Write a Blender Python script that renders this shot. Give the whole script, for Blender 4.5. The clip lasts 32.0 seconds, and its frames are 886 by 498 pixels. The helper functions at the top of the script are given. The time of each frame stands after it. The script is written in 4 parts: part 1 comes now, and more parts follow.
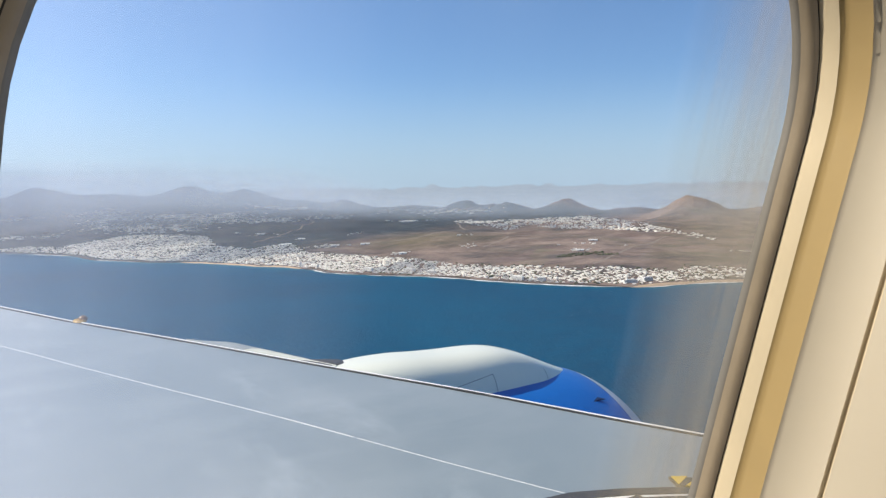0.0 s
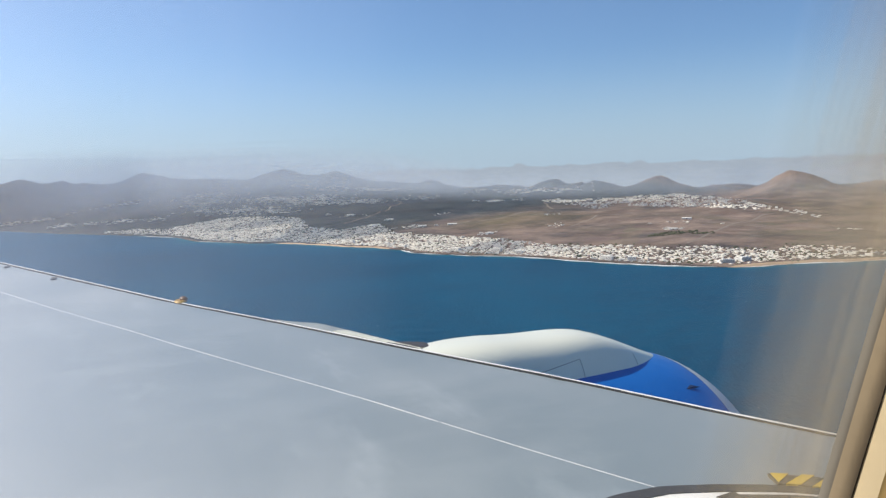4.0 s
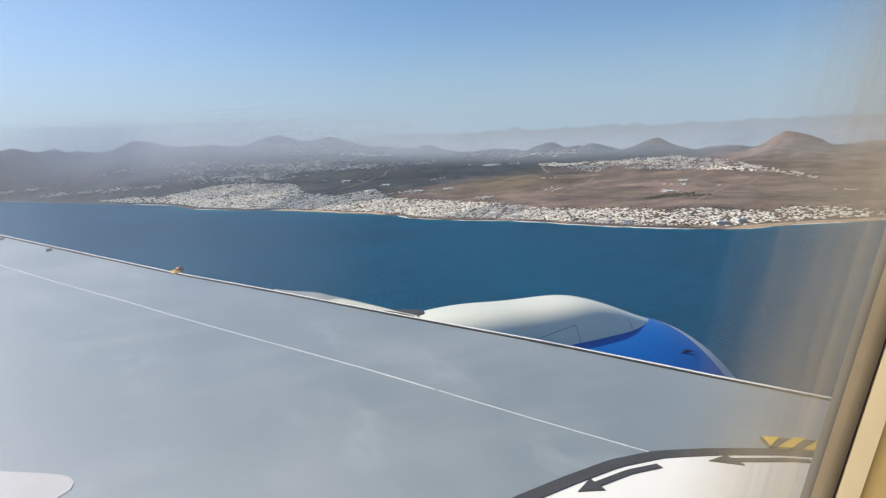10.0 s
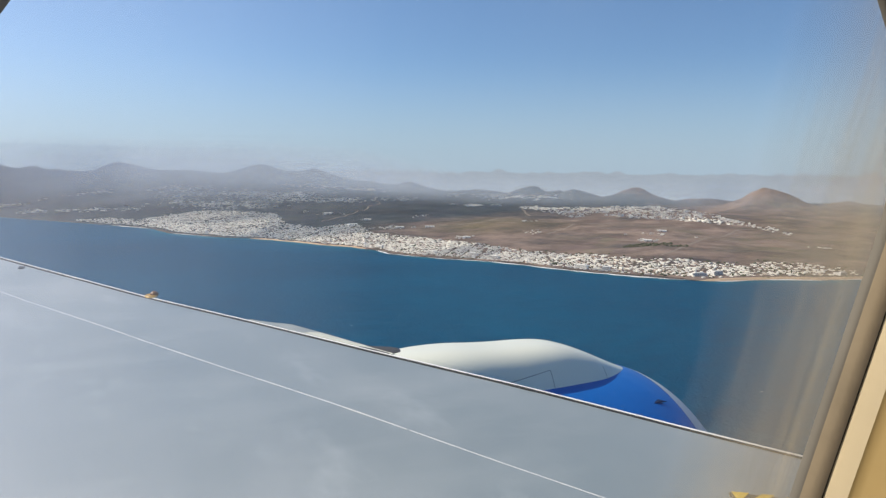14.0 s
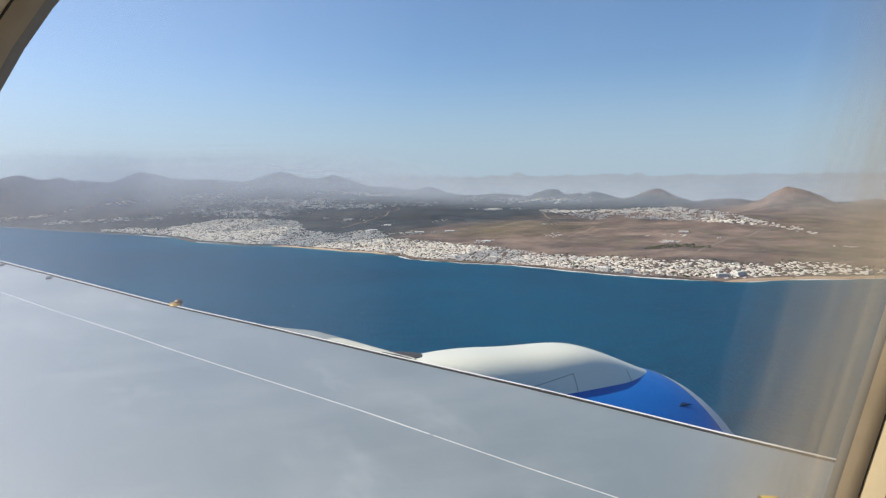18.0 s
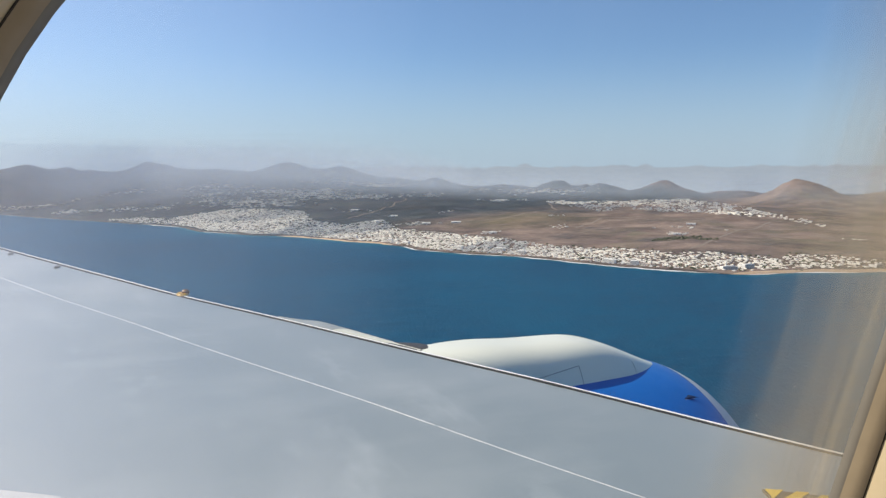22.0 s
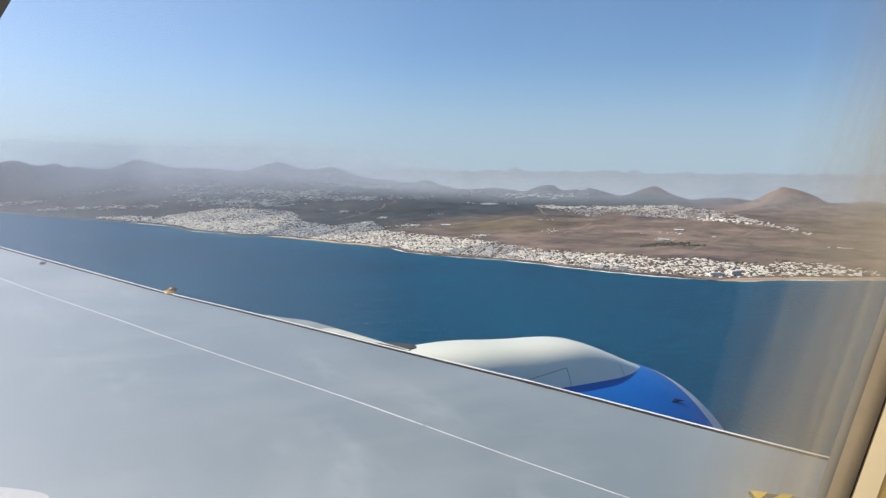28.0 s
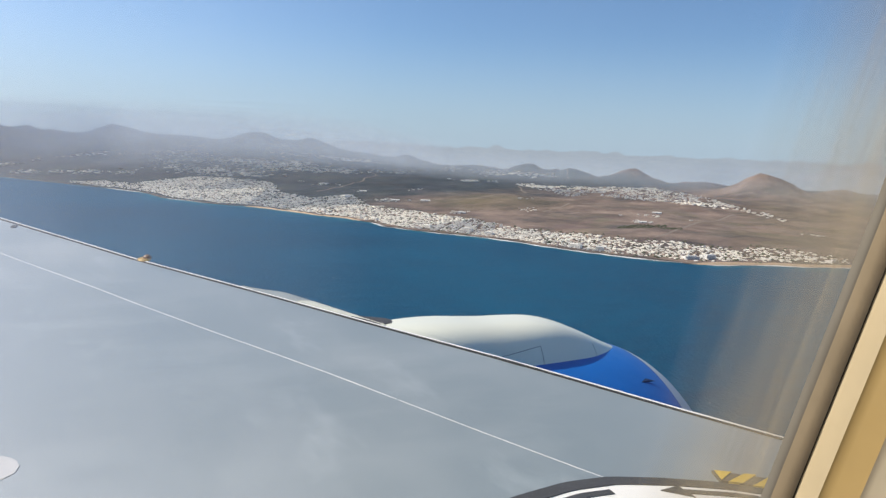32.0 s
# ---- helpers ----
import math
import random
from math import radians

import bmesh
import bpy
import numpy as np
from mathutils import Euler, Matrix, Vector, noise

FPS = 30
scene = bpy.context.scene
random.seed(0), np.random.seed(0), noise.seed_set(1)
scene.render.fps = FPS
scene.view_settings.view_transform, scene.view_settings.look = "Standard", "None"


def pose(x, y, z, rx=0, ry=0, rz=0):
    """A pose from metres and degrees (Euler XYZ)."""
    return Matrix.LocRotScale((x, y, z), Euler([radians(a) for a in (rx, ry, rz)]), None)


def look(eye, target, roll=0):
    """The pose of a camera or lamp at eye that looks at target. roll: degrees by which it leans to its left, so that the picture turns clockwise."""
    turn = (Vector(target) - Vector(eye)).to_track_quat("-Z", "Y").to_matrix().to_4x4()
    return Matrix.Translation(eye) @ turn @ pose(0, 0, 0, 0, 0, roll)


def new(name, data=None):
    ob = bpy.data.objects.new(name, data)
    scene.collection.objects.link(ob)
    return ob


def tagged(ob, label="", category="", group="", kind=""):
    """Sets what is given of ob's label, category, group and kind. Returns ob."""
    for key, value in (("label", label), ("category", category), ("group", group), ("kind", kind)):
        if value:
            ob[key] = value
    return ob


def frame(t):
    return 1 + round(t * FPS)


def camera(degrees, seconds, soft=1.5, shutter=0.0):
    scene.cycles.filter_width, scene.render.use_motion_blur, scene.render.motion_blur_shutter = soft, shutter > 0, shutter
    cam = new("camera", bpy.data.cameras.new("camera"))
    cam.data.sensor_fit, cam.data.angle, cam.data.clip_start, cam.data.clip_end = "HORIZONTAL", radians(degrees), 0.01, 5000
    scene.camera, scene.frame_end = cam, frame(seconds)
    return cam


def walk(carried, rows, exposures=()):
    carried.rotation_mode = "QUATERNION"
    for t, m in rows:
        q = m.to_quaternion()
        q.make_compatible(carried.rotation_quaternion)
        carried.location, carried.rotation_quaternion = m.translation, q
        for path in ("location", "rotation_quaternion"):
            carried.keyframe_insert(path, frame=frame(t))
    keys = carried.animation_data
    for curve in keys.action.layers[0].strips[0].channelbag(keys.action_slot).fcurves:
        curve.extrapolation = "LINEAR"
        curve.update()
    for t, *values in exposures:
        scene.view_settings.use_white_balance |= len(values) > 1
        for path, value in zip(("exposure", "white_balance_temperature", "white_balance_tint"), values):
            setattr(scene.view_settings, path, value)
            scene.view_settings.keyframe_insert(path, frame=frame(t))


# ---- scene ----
# x: the aircraft's way ahead, y: out from its left side, z: up. The eye sits at a cabin window.
cam = camera(64.6, 32.0, soft=1.35)
PATH = [
    (0.0, pose(-0.0304, -0.0247, -0.0347, 86.324, 1.098, -30.015)),
    (0.5, pose(-0.0188, -0.0099, -0.0361, 86.993, -0.706, -29.428)),
    (1.0, pose(-0.0111, -0.0010, -0.0345, 88.281, -2.281, -27.833)),
    (1.5, pose(-0.0087, 0.0017, -0.0340, 88.872, -0.755, -25.301)),
    (2.0, pose(-0.0080, 0.0044, -0.0316, 87.837, 0.502, -24.158)),
    (2.5, pose(-0.0063, 0.0045, -0.0286, 87.209, -0.046, -24.440)),
    (3.0, pose(-0.0082, 0.0016, -0.0244, 87.253, 0.064, -24.988)),
    (3.5, pose(-0.0042, 0.0026, -0.0227, 85.511, 2.170, -23.112)),
    (5.5, pose(0.0039, 0.0065, -0.0140, 84.610, 0.680, -22.197)),
    (6.0, pose(0.0031, 0.0056, -0.0110, 84.931, 0.135, -22.545)),
    (6.5, pose(0.0076, 0.0090, -0.0137, 84.251, 0.637, -21.835)),
    (7.0, pose(0.0084, 0.0092, -0.0134, 84.428, 0.544, -21.885)),
    (7.5, pose(0.0108, 0.0109, -0.0141, 84.628, 0.047, -21.716)),
    (8.0, pose(0.0140, 0.0131, -0.0148, 84.732, 0.243, -21.745)),
    (8.5, pose(0.0079, 0.0096, -0.0134, 84.983, 0.142, -22.516)),
    (9.0, pose(0.0007, 0.0049, -0.0123, 84.735, 0.181, -22.569)),
    (9.5, pose(0.0075, 0.0064, -0.0110, 84.518, 1.749, -21.838)),
    (10.0, pose(0.0091, 0.0069, -0.0067, 81.994, 2.497, -23.301)),
    (10.5, pose(0.0154, 0.0112, -0.0047, 82.763, 1.909, -24.357)),
    (11.0, pose(0.0204, 0.0137, -0.0013, 84.045, 0.827, -24.938)),
    (11.5, pose(0.0151, 0.0097, -0.0010, 83.964, -0.063, -24.249)),
    (12.0, pose(0.0091, 0.0057, -0.0011, 84.594, 0.172, -24.493)),
    (12.5, pose(0.0040, 0.0030, -0.0024, 85.429, -0.180, -24.857)),
    (13.0, pose(-0.0028, -0.0026, -0.0003, 85.823, -0.436, -24.930)),
    (13.5, pose(-0.0016, -0.0016, 0.0002, 86.044, -0.516, -24.897)),
    (14.0, pose(0.0017, 0.0010, 0.0004, 85.064, -0.624, -24.667)),
    (14.5, pose(0.0007, 0.0006, 0.0009, 84.771, -0.657, -24.903)),
    (16.5, pose(-0.0007, -0.0012, 0.0021, 84.929, -0.355, -24.153)),
    (17.0, pose(-0.0004, -0.0008, 0.0016, 84.666, -0.321, -23.880)),
    (17.5, pose(-0.0001, -0.0002, 0.0014, 85.116, -0.095, -23.776)),
    (18.0, pose(-0.0002, 0.0009, 0.0005, 85.438, 0.365, -23.099)),
    (18.5, pose(-0.0011, 0.0008, 0.0003, 84.937, 0.524, -22.694)),
    (19.0, pose(-0.0006, 0.0009, -0.0002, 84.255, -0.066, -23.008)),
    (19.5, pose(-0.0013, 0.0004, 0.0003, 84.589, 0.165, -22.402)),
    (20.0, pose(0.0005, 0.0018, 0.0010, 84.911, 0.113, -22.862)),
    (20.5, pose(0.0003, 0.0006, 0.0022, 84.796, 0.033, -22.782)),
    (21.0, pose(0.0003, 0.0007, 0.0032, 84.495, -0.113, -22.706)),
    (21.5, pose(0.0012, 0.0010, 0.0033, 84.789, 0.146, -22.730)),
    (22.0, pose(0.0009, 0.0013, 0.0036, 84.698, 0.131, -22.557)),
    (22.5, pose(0.0018, 0.0027, 0.0030, 84.433, 0.260, -22.266)),
    (23.0, pose(0.0018, 0.0020, 0.0034, 83.514, 0.188, -22.022)),
    (23.5, pose(0.0016, 0.0024, 0.0020, 83.506, -0.089, -22.901)),
    (24.0, pose(0.0004, 0.0017, 0.0014, 83.404, -0.466, -22.882)),
    (24.5, pose(0.0014, 0.0020, 0.0007, 83.297, -0.815, -23.028)),
    (25.0, pose(0.0014, 0.0026, -0.0012, 83.299, -0.584, -22.909)),
    (25.5, pose(0.0003, 0.0025, -0.0019, 83.908, -0.368, -22.594)),
    (27.5, pose(-0.0011, 0.0020, -0.0056, 83.922, -0.866, -23.484)),
    (28.0, pose(-0.0014, 0.0038, -0.0092, 84.927, -0.757, -23.364)),
    (28.5, pose(-0.0037, 0.0021, -0.0095, 85.062, -0.536, -23.746)),
    (29.0, pose(-0.0031, 0.0024, -0.0099, 84.539, -0.901, -23.969)),
    (29.5, pose(-0.0022, 0.0025, -0.0101, 83.967, -1.362, -24.472)),
    (30.0, pose(-0.0021, 0.0025, -0.0093, 84.453, -1.750, -23.806)),
    (30.5, pose(-0.0005, 0.0026, -0.0096, 83.899, -2.021, -24.282)),
    (31.0, pose(-0.0005, 0.0029, -0.0098, 84.232, -1.860, -24.315)),
    (31.5, pose(0.0002, 0.0029, -0.0078, 84.101, -2.102, -24.355)),
    (32.0, pose(0.0008, 0.0019, -0.0076, 82.993, -2.644, -24.916)),
]
EXPOSURES = [(0.0, 0.36, 6050, 8), (1.0, 0.28, 6050, 8), (2.0, 0.24, 6050, 8), (3.5, 0.25, 6150, 8), (6.0, 0.22, 6200, 8), (13.0, 0.17, 6250, 8), (23.0, 0.23, 6300, 8), (32.0, 0.23, 6250, 8)]
walk(cam, PATH, EXPOSURES)

# ---- light ----
SUN_TO = Vector((-0.66, 0.56, 0.75)).normalized()
sky_world = bpy.data.worlds.new("sky")
scene.world = sky_world
sky_world.use_nodes = True
_nt = sky_world.node_tree
_sky = _nt.nodes.new("ShaderNodeTexSky")
_sky.sky_type = "NISHITA"
_sky.sun_disc = False
_sky.sun_elevation = math.asin(SUN_TO.z)
_sky.sun_rotation = math.atan2(SUN_TO.x, SUN_TO.y)
_sky.altitude = 400
_sky.air_density = 1.0
_sky.dust_density = 0.9
_sky.ozone_density = 5.5
# pale haze that thickens evenly towards the horizon all round
_tc = _nt.nodes.new("ShaderNodeTexCoord")
_sx = _nt.nodes.new("ShaderNodeSeparateXYZ")
_nt.links.new(_tc.outputs["Generated"], _sx.inputs[0])
_mr = _nt.nodes.new("ShaderNodeMapRange")
_mr.interpolation_type = "SMOOTHSTEP"
for _i, _v in enumerate((0.0, 0.19, 0.85, 0.0)):
    _mr.inputs[_i + 1].default_value = _v
_nt.links.new(_sx.outputs[2], _mr.inputs[0])
_mx = _nt.nodes.new("ShaderNodeMix")
_mx.data_type = "RGBA"
_mx.inputs[7].default_value = (3.56, 4.45, 5.40, 1)
_nt.links.new(_mr.outputs[0], _mx.inputs[0])
_nt.links.new(_sky.outputs[0], _mx.inputs[6])
_nt.links.new(_mx.outputs[2], _nt.nodes["Background"].inputs[0])
_nt.nodes["Background"].inputs[1].default_value = 0.104
sun_data = bpy.data.lights.new("sun", "SUN")
sun_data.energy = 5.0
sun_data.angle = radians(0.53)
sun_data.color = (1.0, 0.87, 0.68)
sun = new("sun", sun_data)
sun.matrix_world = look(SUN_TO * 50, (0, 0, 0))
CABIN_FILL = 2.9  # watts of each fill lamp in the window openings across the aisle


# ---- materials ----
SEA_Z = -130.0  # the sea lies this far below the eye


class Nodes:
    """A short way to write node materials."""

    def __init__(self, name):
        self.mat = bpy.data.materials.new(name)
        self.mat.use_nodes = True
        self.t = self.mat.node_tree
        self.bsdf = self.t.nodes["Principled BSDF"]
        self.out = self.t.nodes["Material Output"]

    def add(self, kind, operation="", data_type="", blend_type="", feature="", interpolation_type="", use_clamp=False):
        n = self.t.nodes.new(kind)
        if operation:
            n.operation = operation
        if data_type:
            n.data_type = data_type
        if blend_type:
            n.blend_type = blend_type
        if feature:
            n.feature = feature
        if interpolation_type:
            n.interpolation_type = interpolation_type
        if use_clamp:
            n.use_clamp = True
        return n

    def link(self, a, b):
        self.t.links.new(a, b)

    def coords(self, scale=(1, 1, 1), kind="Object"):
        c = self.add("ShaderNodeTexCoord")
        m = self.add("ShaderNodeMapping")
        m.inputs["Scale"].default_value = scale
        self.link(c.outputs[kind], m.inputs[0])
        return m.outputs[0]

    def noise(self, vec, scale, detail=4, rough=0.55):
        n = self.add("ShaderNodeTexNoise")
        n.inputs["Scale"].default_value = scale
        n.inputs["Detail"].default_value = detail
        n.inputs["Roughness"].default_value = rough
        self.link(vec, n.inputs["Vector"])
        return n.outputs["Fac"]

    def ramp(self, fac, stops):
        r = self.add("ShaderNodeValToRGB")
        e = r.color_ramp.elements
        while len(e) < len(stops):
            e.new(0.5)
        for k, (p, c) in zip(e, stops):
            k.position = p
            k.color = (*c, 1)
        self.link(fac, r.inputs[0])
        return r.outputs[0]

    def mix(self, fac, a, b, mode="MIX"):
        m = self.add("ShaderNodeMix", data_type="RGBA", blend_type=mode)
        for sock, v in ((m.inputs[0], fac), (m.inputs[6], a), (m.inputs[7], b)):
            if isinstance(v, (int, float)):
                sock.default_value = v
            elif isinstance(v, tuple):
                sock.default_value = (*v, 1)
            else:
                self.link(v, sock)
        return m.outputs[2]

    def span(self, v, a, b, c=0.0, d=1.0):
        m = self.add("ShaderNodeMapRange")
        for i, x in enumerate((a, b, c, d)):
            m.inputs[i + 1].default_value = x
        self.link(v, m.inputs[0])
        return m.outputs[0]

    def bump(self, height, strength, distance):
        b = self.add("ShaderNodeBump")
        b.inputs["Strength"].default_value = strength
        b.inputs["Distance"].default_value = distance
        self.link(height, b.inputs["Height"])
        self.link(b.outputs[0], self.bsdf.inputs["Normal"])

    def set(self, **v):
        for k, x in v.items():
            s = self.bsdf.inputs[k.replace("_", " ")]
            if isinstance(x, tuple):
                s.default_value = (*x, 1)
            elif isinstance(x, (int, float)):
                s.default_value = x
            else:
                self.link(x, s)
        return self


def plain(name, colour, rough=0.5, metal=0.0, vary=0.08, scale=9.0, bump=0.0, coat=0.0):
    n = Nodes(name)
    v = n.coords()
    f = n.noise(v, scale, 5)
    f2 = n.noise(v, scale * 7, 3)
    dark = tuple(c * (1 - vary * 2) for c in colour)
    c = n.ramp(f, [(0.3, dark), (0.7, colour)])
    c = n.mix(n.span(f2, 0.35, 0.75, 0, vary), c, tuple(x * 0.6 for x in colour))
    n.set(Base_Color=c, Roughness=n.span(f2, 0.2, 0.8, rough * 0.85, min(1, rough * 1.15)), Metallic=metal, Coat_Weight=coat)
    if bump:
        n.bump(f2, bump, 0.002)
    return n.mat


def wing_material():
    n = Nodes("wing_grey_paint")
    v = n.coords((1, 0.35, 1))
    big = n.noise(v, 0.9, 6, 0.6)
    v2 = n.coords((0.7, 1.6, 1))
    sky_streak = n.noise(v2, 1.4, 5, 0.6)
    fine = n.noise(n.coords(), 14, 4)
    c = n.ramp(big, [(0.3, (0.172, 0.213, 0.226)), (0.5, (0.214, 0.252, 0.266)), (0.72, (0.298, 0.330, 0.344))])
    # cloudy sky reflections put into the paint colour as pale streaks
    c = n.mix(n.span(sky_streak, 0.48, 0.80, 0, 0.38), c, (0.445, 0.472, 0.478))
    pale_blotch = n.noise(n.coords((1.3, 0.6, 1)), 2.6, 7, 0.7)
    c = n.mix(n.span(pale_blotch, 0.55, 0.78, 0, 0.42), c, (0.49, 0.53, 0.55))
    c = n.mix(n.span(fine, 0.5, 0.8, 0, 0.04), c, (0.30, 0.31, 0.33))
    n.set(Base_Color=c, Roughness=n.span(big, 0.3, 0.7, 0.46, 0.54), Specular_IOR_Level=1.0, Coat_Weight=0.9, Coat_Roughness=0.52)
    return n.mat


def sea_material():
    n = Nodes("sea_water")
    v = n.coords((1, 1, 1))
    swell = n.noise(v, 0.05, 5, 0.6)
    chop = n.noise(n.coords((1, 0.6, 1)), 0.35, 4, 0.65)
    patch = n.noise(v, 0.0035, 4, 0.5)
    patch = n.mix(0.45, patch, n.noise(n.coords((1, 2.2, 1)), 0.03, 4, 0.6))
    c = n.ramp(patch, [(0.3, (0.001, 0.037, 0.085)), (0.68, (0.002, 0.078, 0.154))])
    caps = n.noise(n.coords((1, 1.6, 1)), 0.16, 3, 0.5)
    c = n.mix(n.span(caps, 0.78, 0.82, 0, 0.6), c, (0.55, 0.6, 0.62))
    shoal = n.add("ShaderNodeAttribute")
    shoal.attribute_name = "shoal"
    c = n.mix(n.span(shoal.outputs["Fac"], 0.0, 1.0, 0.0, 0.85), c, n.ramp(patch, [(0.3, (0.004, 0.098, 0.150)), (0.68, (0.010, 0.150, 0.205))]))
    n.set(Base_Color=c, Roughness=0.45, Specular_IOR_Level=0.09)
    m = n.add("ShaderNodeMath", operation="ADD")
    n.link(swell, m.inputs[0])
    n.link(chop, m.inputs[1])
    n.bump(m.outputs[0], 0.9, 1.6)
    return n.mat


def terrain_material():
    n = Nodes("volcanic_ground")
    v = n.coords()
    sep = n.add("ShaderNodeSeparateXYZ")
    n.link(v, sep.inputs[0])
    big = n.noise(v, 0.0022, 5, 0.6)
    mid = n.noise(v, 0.013, 8, 0.68)
    fine = n.noise(v, 0.06, 4, 0.6)
    dark = n.ramp(mid, [(0.36, (0.028, 0.040, 0.052)), (0.5, (0.045, 0.058, 0.072)), (0.66, (0.072, 0.086, 0.100))])
    brown = n.ramp(mid, [(0.34, (0.105, 0.084, 0.077)), (0.5, (0.172, 0.134, 0.117)), (0.66, (0.262, 0.203, 0.170))])
    # lava plain in the north and west, dry brown land in the south-east
    slant = n.add("ShaderNodeMath", operation="MULTIPLY_ADD")
    n.link(sep.outputs[0], slant.inputs[0])
    slant.inputs[1].default_value = 0.25
    n.link(n.span(sep.outputs[1], 0, 5000, 0, -5000), slant.inputs[2])
    m = n.add("ShaderNodeMath", operation="MULTIPLY_ADD")
    n.link(big, m.inputs[0])
    m.inputs[1].default_value = 900
    n.link(slant.outputs[0], m.inputs[2])
    east = n.span(m.outputs[0], -1330, -1000)
    c = n.mix(east, dark, brown)
    # pale ash drifts and dark stony flats drawn out along the coast
    drift = n.noise(n.coords((0.9, 1.1, 1)), 0.0065, 8, 0.66)
    pale = n.add("ShaderNodeMath", operation="MULTIPLY")
    n.link(n.span(drift, 0.50, 0.62, 0.0, 0.8), pale.inputs[0])
    n.link(n.span(east, 0.0, 1.0, 0.04, 1.0), pale.inputs[1])
    c = n.mix(pale.outputs[0], c, n.ramp(mid, [(0.35, (0.205, 0.158, 0.136)), (0.65, (0.335, 0.258, 0.215))]))
    c = n.mix(n.span(drift, 0.47, 0.37, 0.0, 0.7), c, n.ramp(mid, [(0.35, (0.048, 0.052, 0.060)), (0.65, (0.088, 0.088, 0.094))]))
    # small fields between dry walls
    plot = n.add("ShaderNodeTexVoronoi")
    plot.inputs["Scale"].default_value = 0.016
    n.link(v, plot.inputs["Vector"])
    c = n.mix(n.span(n.noise(v, 0.0045, 2), 0.42, 0.62, 0.0, 0.38), c, n.mix(0.965, plot.outputs["Color"], n.mix(east, (0.070, 0.080, 0.090), (0.100, 0.086, 0.070))))
    meadow = n.add("ShaderNodeVectorMath", operation="DISTANCE")
    n.link(n.coords((1, 1, 0)), meadow.inputs[0])
    meadow.inputs[1].default_value = (940, 1690, 0)
    c = n.mix(n.span(meadow.outputs["Value"], 60, 260, 0.32, 0.0), c, n.ramp(mid, [(0.4, (0.10, 0.105, 0.045)), (0.62, (0.22, 0.18, 0.09))]))
    c = n.mix(n.span(fine, 0.55, 0.8, 0, 0.3), c, (0.060, 0.062, 0.066))
    # red cinder on the eastern cones
    cinder = n.span(sep.outputs[2], SEA_Z + 74, SEA_Z + 125, 0, 0.7)
    ce = n.add("ShaderNodeMath", operation="MULTIPLY")
    n.link(cinder, ce.inputs[0])
    n.link(n.span(sep.outputs[0], 1950, 2100, 0.0, 1.0), ce.inputs[1])
    c = n.mix(ce.outputs[0], c, n.ramp(mid, [(0.3, (0.170, 0.118, 0.096)), (0.7, (0.300, 0.212, 0.168))]))
    cell = n.add("ShaderNodeTexVoronoi", feature="DISTANCE_TO_EDGE")
    cell.inputs["Scale"].default_value = 0.012
    n.link(v, cell.inputs["Vector"])
    c = n.mix(n.span(cell.outputs[0], 0.0, 0.03, 0.22, 0.0), c, n.mix(east, (0.17, 0.18, 0.19), (0.25, 0.21, 0.17)))
    n.set(Base_Color=c, Roughness=0.95, Specular_IOR_Level=0.1)
    rough = n.add("ShaderNodeMath", operation="MULTIPLY_ADD")
    n.link(mid, rough.inputs[0])
    rough.inputs[1].default_value = 4.0
    n.link(fine, rough.inputs[2])
    n.bump(rough.outputs[0], 0.6, 3.0)
    return n.mat


def town_material(name, stops, rough=0.85):
    n = Nodes(name)
    g = n.add("ShaderNodeNewGeometry")
    c = n.ramp(g.outputs["Random Per Island"], stops)
    f = n.noise(n.coords(), 0.35, 3)
    c = n.mix(n.span(f, 0.55, 0.8, 0, 0.18), c, (0.30, 0.26, 0.22))
    n.set(Base_Color=c, Roughness=rough)
    return n.mat


